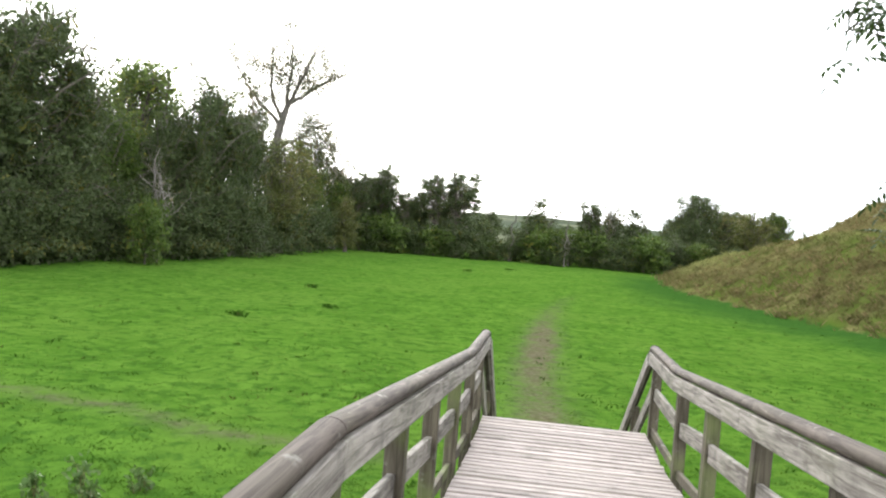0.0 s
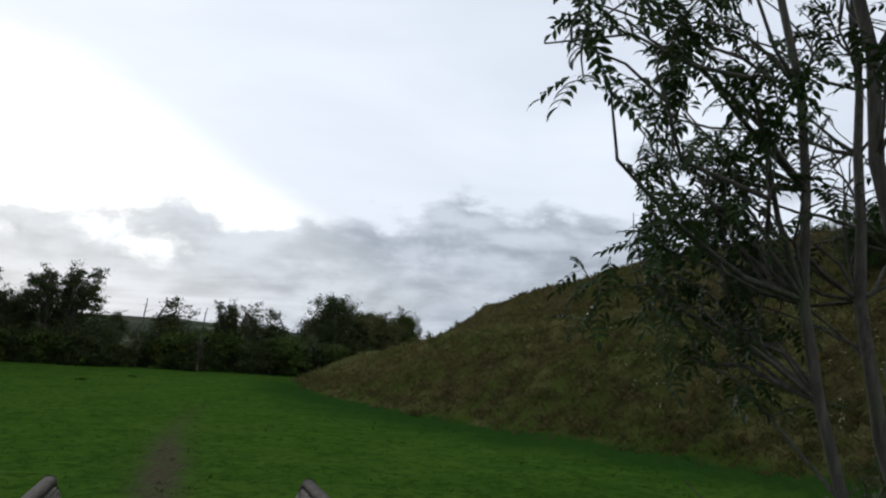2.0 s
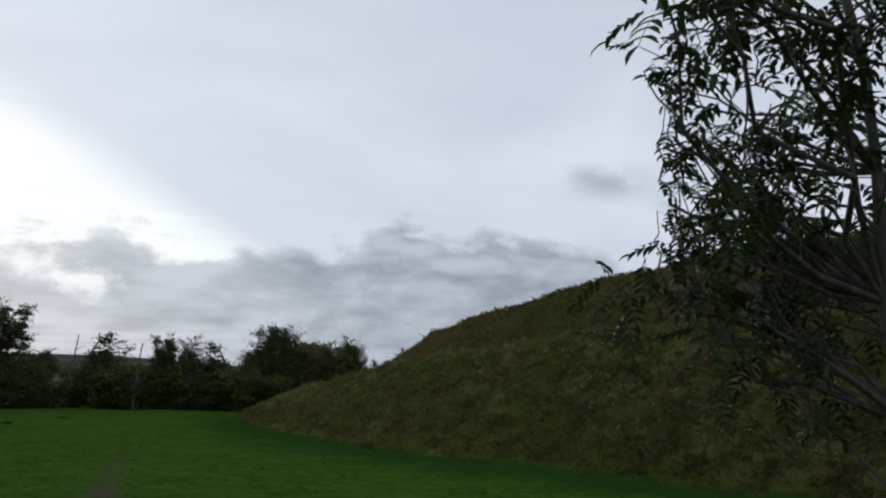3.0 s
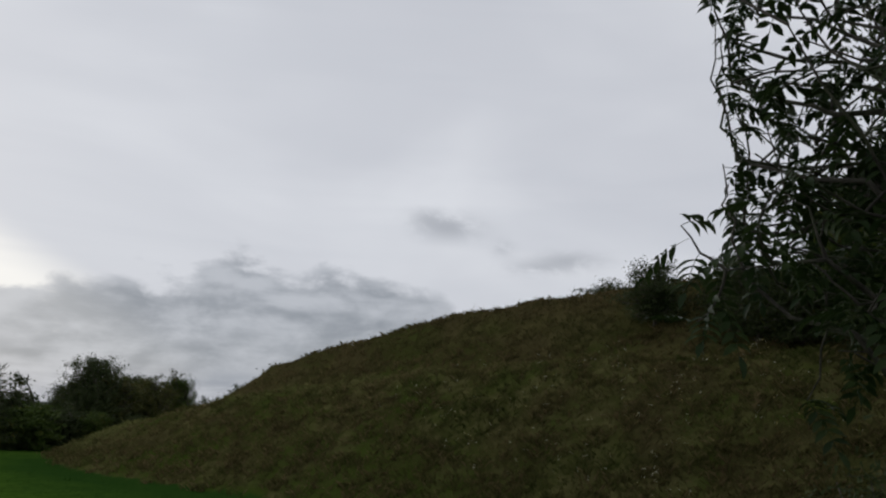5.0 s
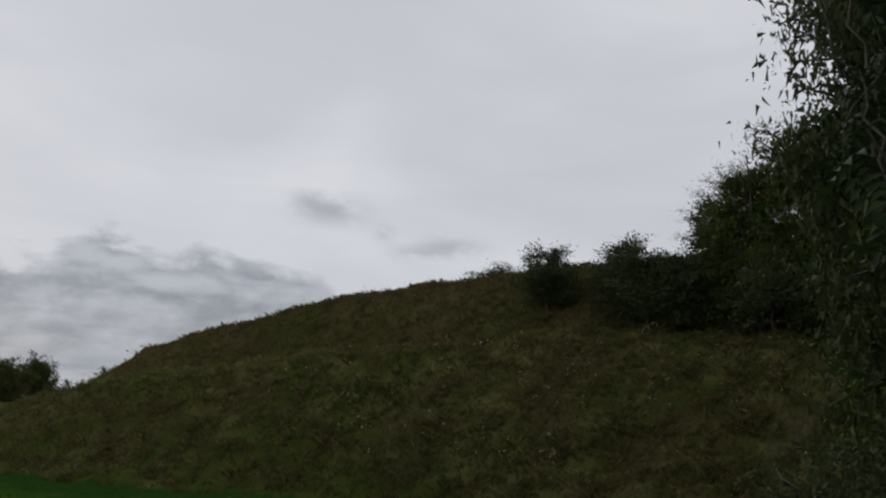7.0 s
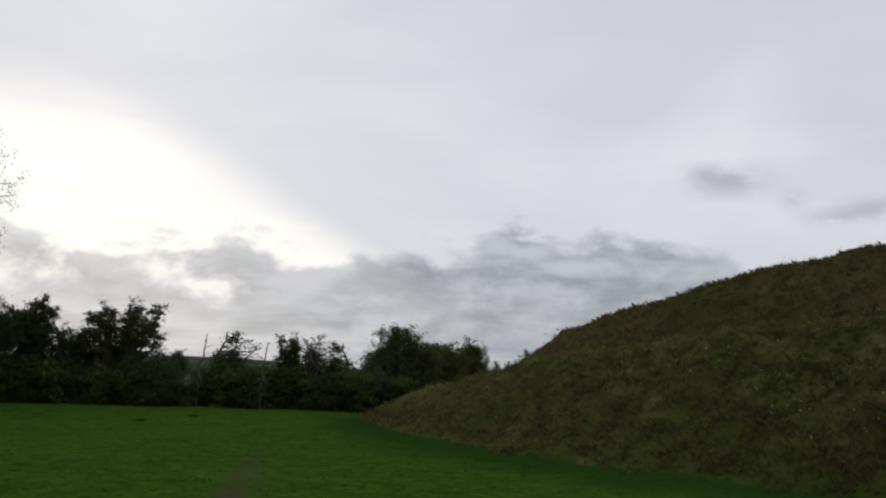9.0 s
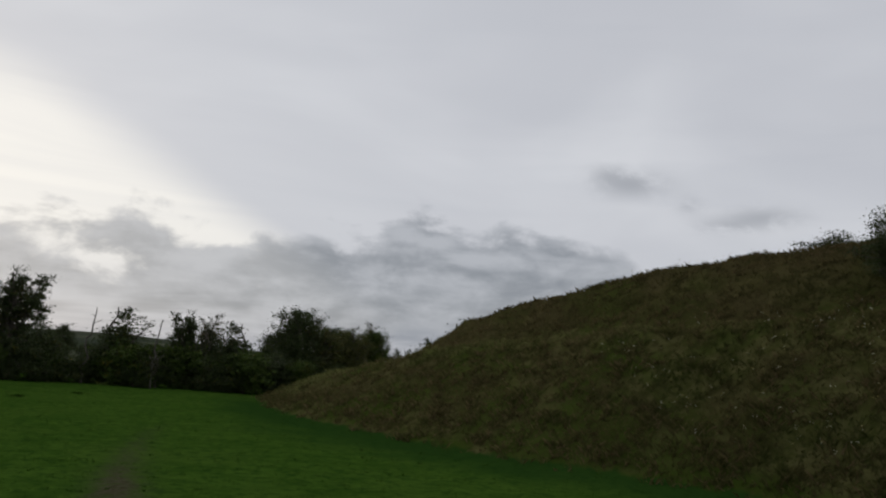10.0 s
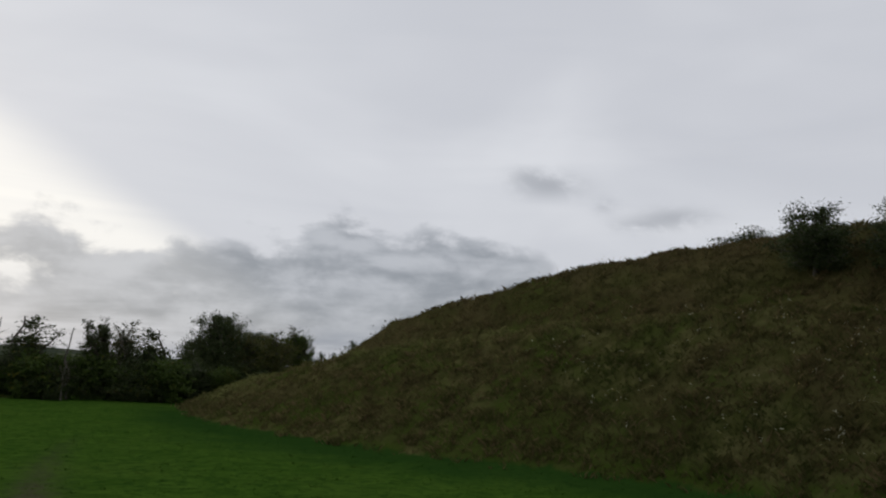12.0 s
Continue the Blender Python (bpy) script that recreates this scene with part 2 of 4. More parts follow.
def timber_material(name, dark, light, moss, along):
    """Weathered timber with its grain along one axis of the piece."""
    mat, n, shader, _ = material(name)
    co = n.add("TexCoord").outputs["Object"]
    move = n.add("VectorMath", operation="ADD")
    shift = n.math("MULTIPLY", n.add("ObjectInfo").outputs["Random"], 40.0)
    n.link(co, move.inputs[0])
    n.link(shift, move.inputs[1])
    stretch = n.add("Mapping", Scale=tuple(1.6 if k == along else 26.0 for k in range(3)))
    n.link(move.outputs[0], stretch.inputs[0])
    grain, blotch, patch = n.noise(stretch.outputs[0], 1.3, 7, 0.65, 0.9), n.noise(move.outputs[0], 4.5, 5, 0.6), n.noise(move.outputs[0], 14.0, 4, 0.6)
    colour = n.mix(n.ramp(grain, 0.32, 0.68), dark, light)
    colour = n.mix(n.math("MULTIPLY", n.ramp(blotch, 0.5, 0.72), 0.55), colour, tuple(0.45 * c for c in dark))
    colour = n.mix(n.math("MULTIPLY", n.ramp(patch, 0.60, 0.74), 0.35), colour, (0.24, 0.24, 0.21))
    colour = n.mix(n.math("MULTIPLY", n.ramp(n.noise(move.outputs[0], 2.3, 4), 0.46, 0.66), moss), colour, (0.085, 0.105, 0.035))
    value = n.math("ADD", n.math("MULTIPLY", n.math("SUBTRACT", n.add("ObjectInfo").outputs["Random"], 0.5), 0.35), 1.0)
    hsv = n.add("HueSaturation")
    n.link(value, hsv.inputs["Value"])
    n.link(colour, hsv.inputs["Color"])
    n.link(hsv.outputs[0], shader.inputs["Base Color"])
    shader.inputs["Roughness"].default_value = 0.8
    shader.inputs["Specular IOR Level"].default_value = 0.12
    bumped(n, shader, grain, 0.5, 0.006)
    return mat


GROUND = ground_material()
LAWN_BLADES = blade_material("lawn_blades", (0.041, 0.095, 0.0112), (0.066, 0.137, 0.0180), (0.076, 0.118, 0.024), 0.20, lawn=True)
TUSSOCK = blade_material("tussock_blades", (0.022, 0.060, 0.007), (0.040, 0.090, 0.011), (0.05, 0.06, 0.015), 0.1)
ROUGH_BLADES = blade_material("rough_grass_blades", (0.065, 0.064, 0.023), (0.116, 0.107, 0.039), (0.152, 0.119, 0.058), 0.32, bracken=True, patchy=1.6)
LEAF_DARK = leaf_material("dark_leaves", (0.036, 0.051, 0.019), (0.068, 0.090, 0.032), (0.09, 0.085, 0.015), 0.05)
LEAF_LIME = leaf_material("light_green_leaves", (0.062, 0.092, 0.024), (0.118, 0.155, 0.042), (0.17, 0.17, 0.03), 0.12)
LEAF_MID = leaf_material("mid_green_leaves", (0.042, 0.070, 0.014), (0.082, 0.120, 0.024), (0.13, 0.12, 0.02), 0.10)
LEAF_YELLOW = leaf_material("yellowing_leaves", (0.070, 0.084, 0.024), (0.125, 0.136, 0.042), (0.155, 0.13, 0.045), 0.15)
LEAF_GREY = leaf_material("grey_green_leaves", (0.040, 0.048, 0.022), (0.078, 0.086, 0.040), (0.14, 0.11, 0.05), 0.15)
WEED_LEAF = leaf_material("weed_leaves", (0.045, 0.085, 0.020), (0.085, 0.130, 0.040), (0.14, 0.13, 0.06), 0.1)
LEAF_ASH = leaf_material("ash_leaflets", (0.016, 0.031, 0.010), (0.038, 0.060, 0.018), (0.055, 0.065, 0.018), 0.04, 0.42)
BARK = bark_material("brown_bark", (0.035, 0.028, 0.020), (0.095, 0.080, 0.060), 0.5)
BARK_PALE = bark_material("pale_bark", (0.085, 0.073, 0.062), (0.20, 0.18, 0.155), 0.1)
BARK_ASH = bark_material("ash_bark", (0.024, 0.021, 0.015), (0.075, 0.068, 0.052), 0.6)
BARK_GREY = bark_material("old_grey_bark", (0.044, 0.038, 0.031), (0.11, 0.098, 0.080), 0.2)
RAIL_LONG = timber_material("weathered_rail_timber", (0.066, 0.058, 0.048), (0.235, 0.216, 0.188), 0.12, 1)
CAP_WOOD = timber_material("dark_cap_timber", (0.022, 0.017, 0.013), (0.075, 0.061, 0.050), 0.05, 1)
RAIL_UP = timber_material("weathered_post_timber", (0.030, 0.025, 0.017), (0.088, 0.076, 0.054), 0.6, 2)
DECK_WOOD = timber_material("pale_deck_boards", (0.175, 0.150, 0.132), (0.295, 0.256, 0.230), 0.05, 0)
DECK_GROOVE = timber_material("dark_deck_grooves", (0.060, 0.048, 0.038), (0.120, 0.098, 0.080), 0.25, 0)
STALK = leaf_material("dry_stalks", (0.07, 0.075, 0.025), (0.13, 0.12, 0.05), (0.15, 0.11, 0.05), 0.2)
FLOWER = leaf_material("pale_flower_heads", (0.40, 0.40, 0.28), (0.62, 0.60, 0.42), (0.45, 0.36, 0.12), 0.25)


# ---- ground ----
# rows: y along the rampart, x of its foot, x of its crest, height of its ledge, height of its crest
RAMPART = np.array([
    (-70, 40, 58, -1.0, 3.0), (-30, 33, 52, 1.5, 7.0), (0, 28, 46, 3.6, 8.4), (15, 25, 43.5, 4.6, 9.55),
    (25, 22.8, 42, 4.7, 10.0), (34, 20.0, 41.5, 4.3, 9.9), (45, 18.3, 40.5, 3.6, 9.4), (52, 18.2, 38.6, 2.9, 8.0),
    (61, 19.0, 36.5, 1.7, 6.2), (69, 20.8, 37.1, 0.75, 3.5), (75.5, 22.6, 38.2, 0.65, 0.95), (82, 25.0, 39, 0.35, 0.6),
    (86, 26.5, 38, -0.7, -0.2), (90, 28.5, 38, -1.6, -1.3), (95, 31, 39, -1.95, -1.95), (140, 45, 60, -2.0, -2.0)], float)


def smooth_rows(y, col):
    """Catmull-Rom through the rampart's rows."""
    ys, v = RAMPART[:, 0], RAMPART[:, col]
    y = np.clip(y, ys[0], ys[-1])
    i = np.clip(np.searchsorted(ys, y) - 1, 0, len(ys) - 2)
    m = np.gradient(v, ys)
    h = ys[i + 1] - ys[i]
    t = (y - ys[i]) / h
    return ((2 * t**3 - 3 * t**2 + 1) * v[i] + (t**3 - 2 * t**2 + t) * h * m[i]
            + (3 * t**2 - 2 * t**3) * v[i + 1] + (t**3 - t**2) * h * m[i + 1])


def lumps(x, y, size, seed):
    """Smooth uneven ground, about -1 to 1, as a sum of waves."""
    rng = np.random.RandomState(seed)
    out = np.zeros_like(x, dtype=float)
    for k in range(9):
        a, p = rng.uniform(0, 2 * np.pi), rng.uniform(0, 2 * np.pi)
        w = 2 * np.pi / (size * rng.uniform(0.6, 1.7))
        out += np.sin(w * (x * np.cos(a) + y * np.sin(a)) + p + 1.3 * np.sin(w * 0.43 * (y * np.cos(a) - x * np.sin(a))))
    return out / 4.5


def ramp_place(x, y):
    """How far up the rampart's side a place lies: 0 at the foot, 1 at the crest."""
    xb, xc = smooth_rows(y, 1), smooth_rows(y, 2)
    return (x - xb) / (xc - xb)


def height(x, y):
    """The ground's height."""
    x, y = np.asarray(x, float), np.asarray(y, float)
    r = np.hypot(x, y)
    base = -2.0 + 0.06 * lumps(x, y, 9, 3) + 0.030 * lumps(x, y, 2.6, 4) + 0.014 * lumps(x, y, 1.2, 8)
    u = ramp_place(x, y)
    ledge, crest = smooth_rows(y, 3), smooth_rows(y, 4)
    prof = np.interp(u, [0, .035, .40, .46, .62, .91, 1.0, 1.12, 1.5, 3.0], [0, .06, .93, 1.0, 1.0, 1.87, 2.0, 2.06, 2.0, 1.4])
    top = np.where(prof < 1, -2.0 + (ledge + 2.0) * prof, ledge + (crest - ledge) * (prof - 1))
    rough = np.clip(u * 6, 0, 1) * np.clip((r - 5) / 10, 0, 1)
    far = np.clip((94 - y) / 6, 0, 1) * np.clip((y + 80) / 30, 0, 1)
    hill = (top + 2.0 + rough * (0.20 * lumps(x, y, 6, 5) + 0.15 * lumps(x, y, 2.2, 6) + 0.10 * np.sin(30 * u + 2.2 * lumps(x, y, 7, 7)) * np.clip(1.1 - u, 0, 1))) * np.where(u > 0, 1, 0) * far
    bank = 2.05 * np.clip((-7.2 - (y - 7.48 + 0.167 * (x - 1.36))) / 2.5 - 0.5, 0, 1)
    d = np.hypot(x - 10, y - 40)
    rise = np.clip((d - 90) / 500, 0, 1)
    a = np.arctan2(x, y)
    far_hills = rise * (3.2 + 2.2 * np.sin(3.1 * a + 0.6) + 1.2 * np.sin(7.3 * a + 1.0)) + np.clip((d - 450) / 1500, 0, 1) * (20 + 9 * np.sin(5 * a + 1.2) + 5 * np.sin(13 * a))
    return base + hill + bank * np.exp(-(x / 14) ** 2) + far_hills


WORN = np.array([(2.0, 10.2), (2.3, 13.0), (2.55, 16.0), (3.0, 20.0), (3.9, 25.0), (4.9, 31.0), (6.8, 39.0), (10.5, 51.0), (14.0, 62.0)])
OLD_TRACK = np.array([(-9.5, 15.6), (-7.6, 14.1), (-5.1, 13.6), (-3.1, 12.5), (-2.0, 12.4), (-0.6, 11.9)])
SHEEP_PATH = np.array([(26.2, 12.6), (27.4, 13.35), (28.1, 13.95), (29.2, 13.4), (31.0, 12.6), (33.5, 12.9)])


def line_distance(x, y, line):
    best = np.full(np.shape(x), 1e9)
    for (ax, ay), (bx, by) in zip(line[:-1], line[1:]):
        t = np.clip(((x - ax) * (bx - ax) + (y - ay) * (by - ay)) / ((bx - ax) ** 2 + (by - ay) ** 2), 0, 1)
        best = np.minimum(best, np.hypot(x - ax - t * (bx - ax), y - ay - t * (by - ay)))
    return best


def worn(x, y):
    """How far the turf is trodden away: the path over the field and the narrow one up the slope."""
    d = line_distance(x, y, WORN)
    strip = np.exp(-(d / 0.42) ** 2) * (0.25 + 0.65 * np.exp(-((y - 24.5) / 5.0) ** 2) + 0.35 * np.exp(-((y - 14.5) / 1.8) ** 2)) * np.clip((58 - y) / 22, 0, 1)
    strip = strip + 0.42 * np.exp(-(d / 1.0) ** 2) * np.clip((48 - y) / 22, 0, 1)
    arc = 0.62 * np.exp(-(line_distance(x, y, OLD_TRACK) / 0.36) ** 2)
    return np.clip(strip, 0, 1) + arc + 0.9 * np.exp(-(line_distance(x, y, SHEEP_PATH) / 0.22) ** 2)


def rough_part(x, y):
    """1 where long rough grass grows, 0 on the mown field."""
    u = ramp_place(x, y)
    on = np.clip(u * 16 + 0.3, 0, 1) * np.clip((95 - y) / 2, 0, 1)
    return on


def step_between(v, low, high):
    t = np.clip((v - low) / (high - low), 0, 1)
    return t * t * (3 - 2 * t)


def bracken_shade_part(x, y):
    """1 on the upper bank: brown dead bracken and docks, plus the face's shade."""
    u = ramp_place(x, y) + 0.05 * lumps(x, y, 5, 61)
    upper = step_between(u, 0.57, 0.68) * step_between(y, 78, 64) * (0.85 + 0.35 * lumps(x, y, 8, 62))
    lower = 0.65 * step_between(lumps(x, y, 4.5, 63), -0.1, 0.7) * step_between(u, 0.05, 0.12) * step_between(u, 0.46, 0.34) * step_between(y, 76, 60)
    return np.clip(upper + lower, 0, 1)


def lit_straw_part(x, y):
    """1 on the rampart's pale, dry end and ledge, with sky light painted in."""
    u = ramp_place(x, y) + 0.04 * lumps(x, y, 5, 64)
    ledge = 0.9 * np.exp(-((u - 0.51) / 0.08) ** 2) * step_between(y, 20, 44)
    return np.clip(step_between(y, 56, 70) * step_between(u, 0.05, 0.22) * (0.9 + 0.3 * lumps(x, y, 6, 65)) + ledge, 0, 1)


def foot_shade_part(x, y):
    """1 in the darker grass along the rampart's foot, where its shade is painted."""
    u = ramp_place(x, y) + 0.03 * lumps(x, y, 4, 66)
    return step_between(u, -0.34, -0.06) * step_between(u, 0.16, 0.03) * step_between(y, 84, 62)


ZONES = (("brown", bracken_shade_part), ("straw", lit_straw_part), ("foot_shade", foot_shade_part))


def mesh_from(name, verts, faces, smooth=True):
    """A mesh from arrays of places and of triangles or quads."""
    verts, faces = np.asarray(verts, np.float32), np.asarray(faces, np.int32)
    me = bpy.data.meshes.new(name)
    k = faces.shape[1]
    me.vertices.add(len(verts))
    me.vertices.foreach_set("co", verts.ravel())
    me.loops.add(faces.size)
    me.loops.foreach_set("vertex_index", faces.ravel())
    me.polygons.add(len(faces))
    me.polygons.foreach_set("loop_start", np.arange(0, faces.size, k, dtype=np.int32))
    me.polygons.foreach_set("use_smooth", np.full(len(faces), smooth))
    me.update(calc_edges=True)
    return me


def spread(low, high, step, reach, grow=1.16):
    """Even steps between low and high, then ever longer ones out to the reach."""
    mid = list(np.arange(low, high + 1e-6, step))
    out, d = [], step
    while not out or out[-1] < reach:
        d *= grow
        out.append((out[-1] if out else 0) + d)
    return np.array([low - o for o in reversed(out)] + mid + [high + o for o in out])


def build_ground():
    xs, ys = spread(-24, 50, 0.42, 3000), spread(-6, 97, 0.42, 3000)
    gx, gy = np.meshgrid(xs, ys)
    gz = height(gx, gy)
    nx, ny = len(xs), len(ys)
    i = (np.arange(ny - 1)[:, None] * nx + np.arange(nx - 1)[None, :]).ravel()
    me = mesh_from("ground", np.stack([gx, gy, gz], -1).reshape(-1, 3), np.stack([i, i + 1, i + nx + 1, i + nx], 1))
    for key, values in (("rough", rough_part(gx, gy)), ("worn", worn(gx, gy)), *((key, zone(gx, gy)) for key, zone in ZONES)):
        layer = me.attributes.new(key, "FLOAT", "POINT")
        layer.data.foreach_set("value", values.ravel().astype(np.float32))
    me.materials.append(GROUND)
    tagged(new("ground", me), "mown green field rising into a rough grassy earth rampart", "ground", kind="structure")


build_ground()


def grass(name, x, y, tall, wide, blades, lean, mat, label, rng):
    """Tufts of bent blades, each two triangles, standing on the ground."""
    n = len(x) * blades
    bx = np.repeat(x, blades) + rng.normal(0, 1, n) * np.repeat(wide, blades) * 1.8
    by = np.repeat(y, blades) + rng.normal(0, 1, n) * np.repeat(wide, blades) * 1.8
    bz = height(bx, by) - 0.02
    t, w = np.repeat(tall, blades) * rng.uniform(0.55, 1.15, n), np.repeat(wide, blades) * rng.uniform(0.6, 1.2, n)
    a, b = rng.uniform(0, 2 * np.pi, n), rng.uniform(0, 2 * np.pi, n)
    l = t * lean * rng.uniform(0.4, 1.3, n)
    sx, sy = np.cos(a) * w / 2, np.sin(a) * w / 2
    dx, dy = np.cos(b) * l, np.sin(b) * l
    p = np.empty((n, 4, 3))
    p[:, 0] = np.stack([bx - sx, by - sy, bz], 1)
    p[:, 1] = np.stack([bx + sx, by + sy, bz], 1)
    p[:, 2] = np.stack([bx + 0.35 * dx + 0.7 * sx, by + 0.35 * dy + 0.7 * sy, bz + 0.65 * t], 1)
    p[:, 3] = np.stack([bx + dx, by + dy, bz + t * 0.95], 1)
    k = np.arange(n)[:, None] * 4
    faces = np.concatenate([k + [0, 1, 2], k + [0, 2, 3]], 1).reshape(-1, 3)
    me = mesh_from(name, p.reshape(-1, 3), faces)
    for key, zone in ZONES:
        layer = me.attributes.new(key, "FLOAT", "POINT")
        layer.data.foreach_set("value", np.repeat(zone(bx, by), 4).astype(np.float32))
    me.materials.append(mat)
    return tagged(new(name, me), label, "grass", kind="stuff")


def build_grass():
    rng = np.random.RandomState(11)
    n = 84000
    # the mown field, thicker near the bridge
    d, a = 7 * (75 / 7) ** rng.uniform(0, 1, n), rng.uniform(radians(-44), radians(62), n)
    x, y = 0.5 + d * np.sin(a), 1.5 + d * np.cos(a)
    keep = (ramp_place(x, y) < 0.045 + 0.02 * lumps(x, y, 2.5, 34)) & (y < 82) & (y > 4) & (rng.uniform(0, 1, n) > 1.1 * worn(x, y)) & ~((abs(x - 1.7) < 1.0) & (y < 10.3))
    x, y, d = x[keep], y[keep], d[keep]
    clump = np.clip(lumps(x, y, 1.6, 21) + 0.5 * lumps(x, y, 0.6, 22), -0.5, 1.2)
    grass("field_grass", x, y, 0.038 + 0.008 * np.clip(clump, -0.4, 1.2) + 0.0002 * d, 0.015 + 0.0010 * d, 3, 1.1, LAWN_BLADES, "short bright green mown field grass", rng)
    # coarser dark tufts scattered over the field
    n = 1500
    d, a = 8 * (60 / 8) ** rng.uniform(0, 1, n), rng.uniform(radians(-44), radians(60), n)
    x, y = 0.5 + d * np.sin(a), 1.5 + d * np.cos(a)
    keep = (ramp_place(x, y) < 0.0) & (y < 76) & (y > 9) & (lumps(x, y, 5, 25) + rng.normal(0, 0.5, n) > 0.1)
    x, y = x[keep], y[keep]
    grass("grass_tufts", x, y, rng.uniform(0.05, 0.11, len(x)), np.full(len(x), 0.034), 8, 0.8, TUSSOCK, "darker coarse grass tufts scattered over the field", rng)
    # the rampart's long tussocky grass
    n = 92000
    d, a = 16 * (95 / 16) ** rng.uniform(0, 1, n), rng.uniform(radians(12), radians(98), n)
    x, y = 1.0 + d * np.sin(a), 4.0 + d * np.cos(a)
    u = ramp_place(x, y)
    keep = (u > 0.02 + 0.03 * lumps(x, y, 2.5, 33) + rng.normal(0, 0.015, n)) & (u < 1.25) & (y < 93) & (rng.uniform(0, 1, n) > worn(x, y))
    x, y, d = x[keep], y[keep], d[keep]
    clump = np.clip(0.5 + 0.6 * lumps(x, y, 2.6, 31) + 0.4 * lumps(x, y, 0.9, 32), 0.1, 1.6)
    grass("rough_grass", x, y, 0.13 + 0.20 * clump, 0.018 + 0.0010 * d, 4, 1.1, ROUGH_BLADES, "long tussocky straw-coloured and olive grass on the rampart", rng)


build_grass()


# ---- plants ----
def tube(points, radii, sides, verts, faces):
    """Adds a tapering round limb along the points."""
    pts = [Vector(p) for p in points]
    start = len(verts)
    for k, p in enumerate(pts):
        way = (pts[min(k + 1, len(pts) - 1)] - pts[max(k - 1, 0)]).normalized()
        side = way.cross(Vector((0.31, 0.87, 0.38))).normalized()
        up = way.cross(side)
        for s in range(sides):
            a = 2 * math.pi * s / sides
            verts.append(p + (side * math.cos(a) + up * math.sin(a)) * radii[k])
    for k in range(len(pts) - 1):
        for s in range(sides):
            t = (s + 1) % sides
            faces.append((start + k * sides + s, start + k * sides + t, start + (k + 1) * sides + t, start + (k + 1) * sides + s))


def bent(a, b, rng, bow, steps=5, sag=0.0):
    """A crooked way from a to b."""
    a, b = np.array(a, float), np.array(b, float)
    reach = np.linalg.norm(b - a)
    t = np.linspace(0, 1, steps + 1)[:, None]
    line = a + (b - a) * t
    off = rng.normal(0, 1, 3) * bow * reach
    line += off * np.sin(np.pi * t) + rng.normal(0, 1, line.shape) * 0.03 * reach * np.sin(np.pi * t)
    line[:, 2] -= (sag * reach * np.sin(np.pi * t))[:, 0]
    return line


def leaf_quads(places, size, rng, droop=0.3, stretch=1.7, single=False):
    """A pointed leaf at each place: folded, of two triangles, or a single one for small far leaves."""
    n = len(places)
    s = size * rng.uniform(0.6, 1.35, n)[:, None]
    way = rng.normal(0, 1, (n, 3))
    way[:, 2] -= droop
    way /= np.linalg.norm(way, axis=1)[:, None]
    side = np.cross(way, rng.normal(0, 1, (n, 3)))
    side /= np.linalg.norm(side, axis=1)[:, None]
    up = np.cross(way, side)
    if single:
        v = np.stack([places - way * s * stretch / 2 + side * s * 0.35, places - way * s * stretch / 2 - side * s * 0.35, places + way * s * stretch / 2], 1)
        return v.reshape(-1, 3), np.arange(n * 3).reshape(-1, 3)
    v = np.empty((n, 4, 3))
    v[:, 0] = places - way * s * stretch / 2
    v[:, 1] = places + side * s / 2 + up * s * 0.12
    v[:, 2] = places + way * s * stretch / 2
    v[:, 3] = places - side * s / 2 + up * s * 0.12
    k = np.arange(n)[:, None] * 4
    return v.reshape(-1, 3), np.concatenate([k + [0, 1, 2], k + [0, 2, 3]], 1).reshape(-1, 3)


def part_mesh(name, verts, faces, mat, parent, smooth=True, label=""):
    me = mesh_from(name, verts, faces, smooth)
    me.materials.append(mat)
    ob = new(name, me)
    ob.parent = parent
    return tagged(ob, label)


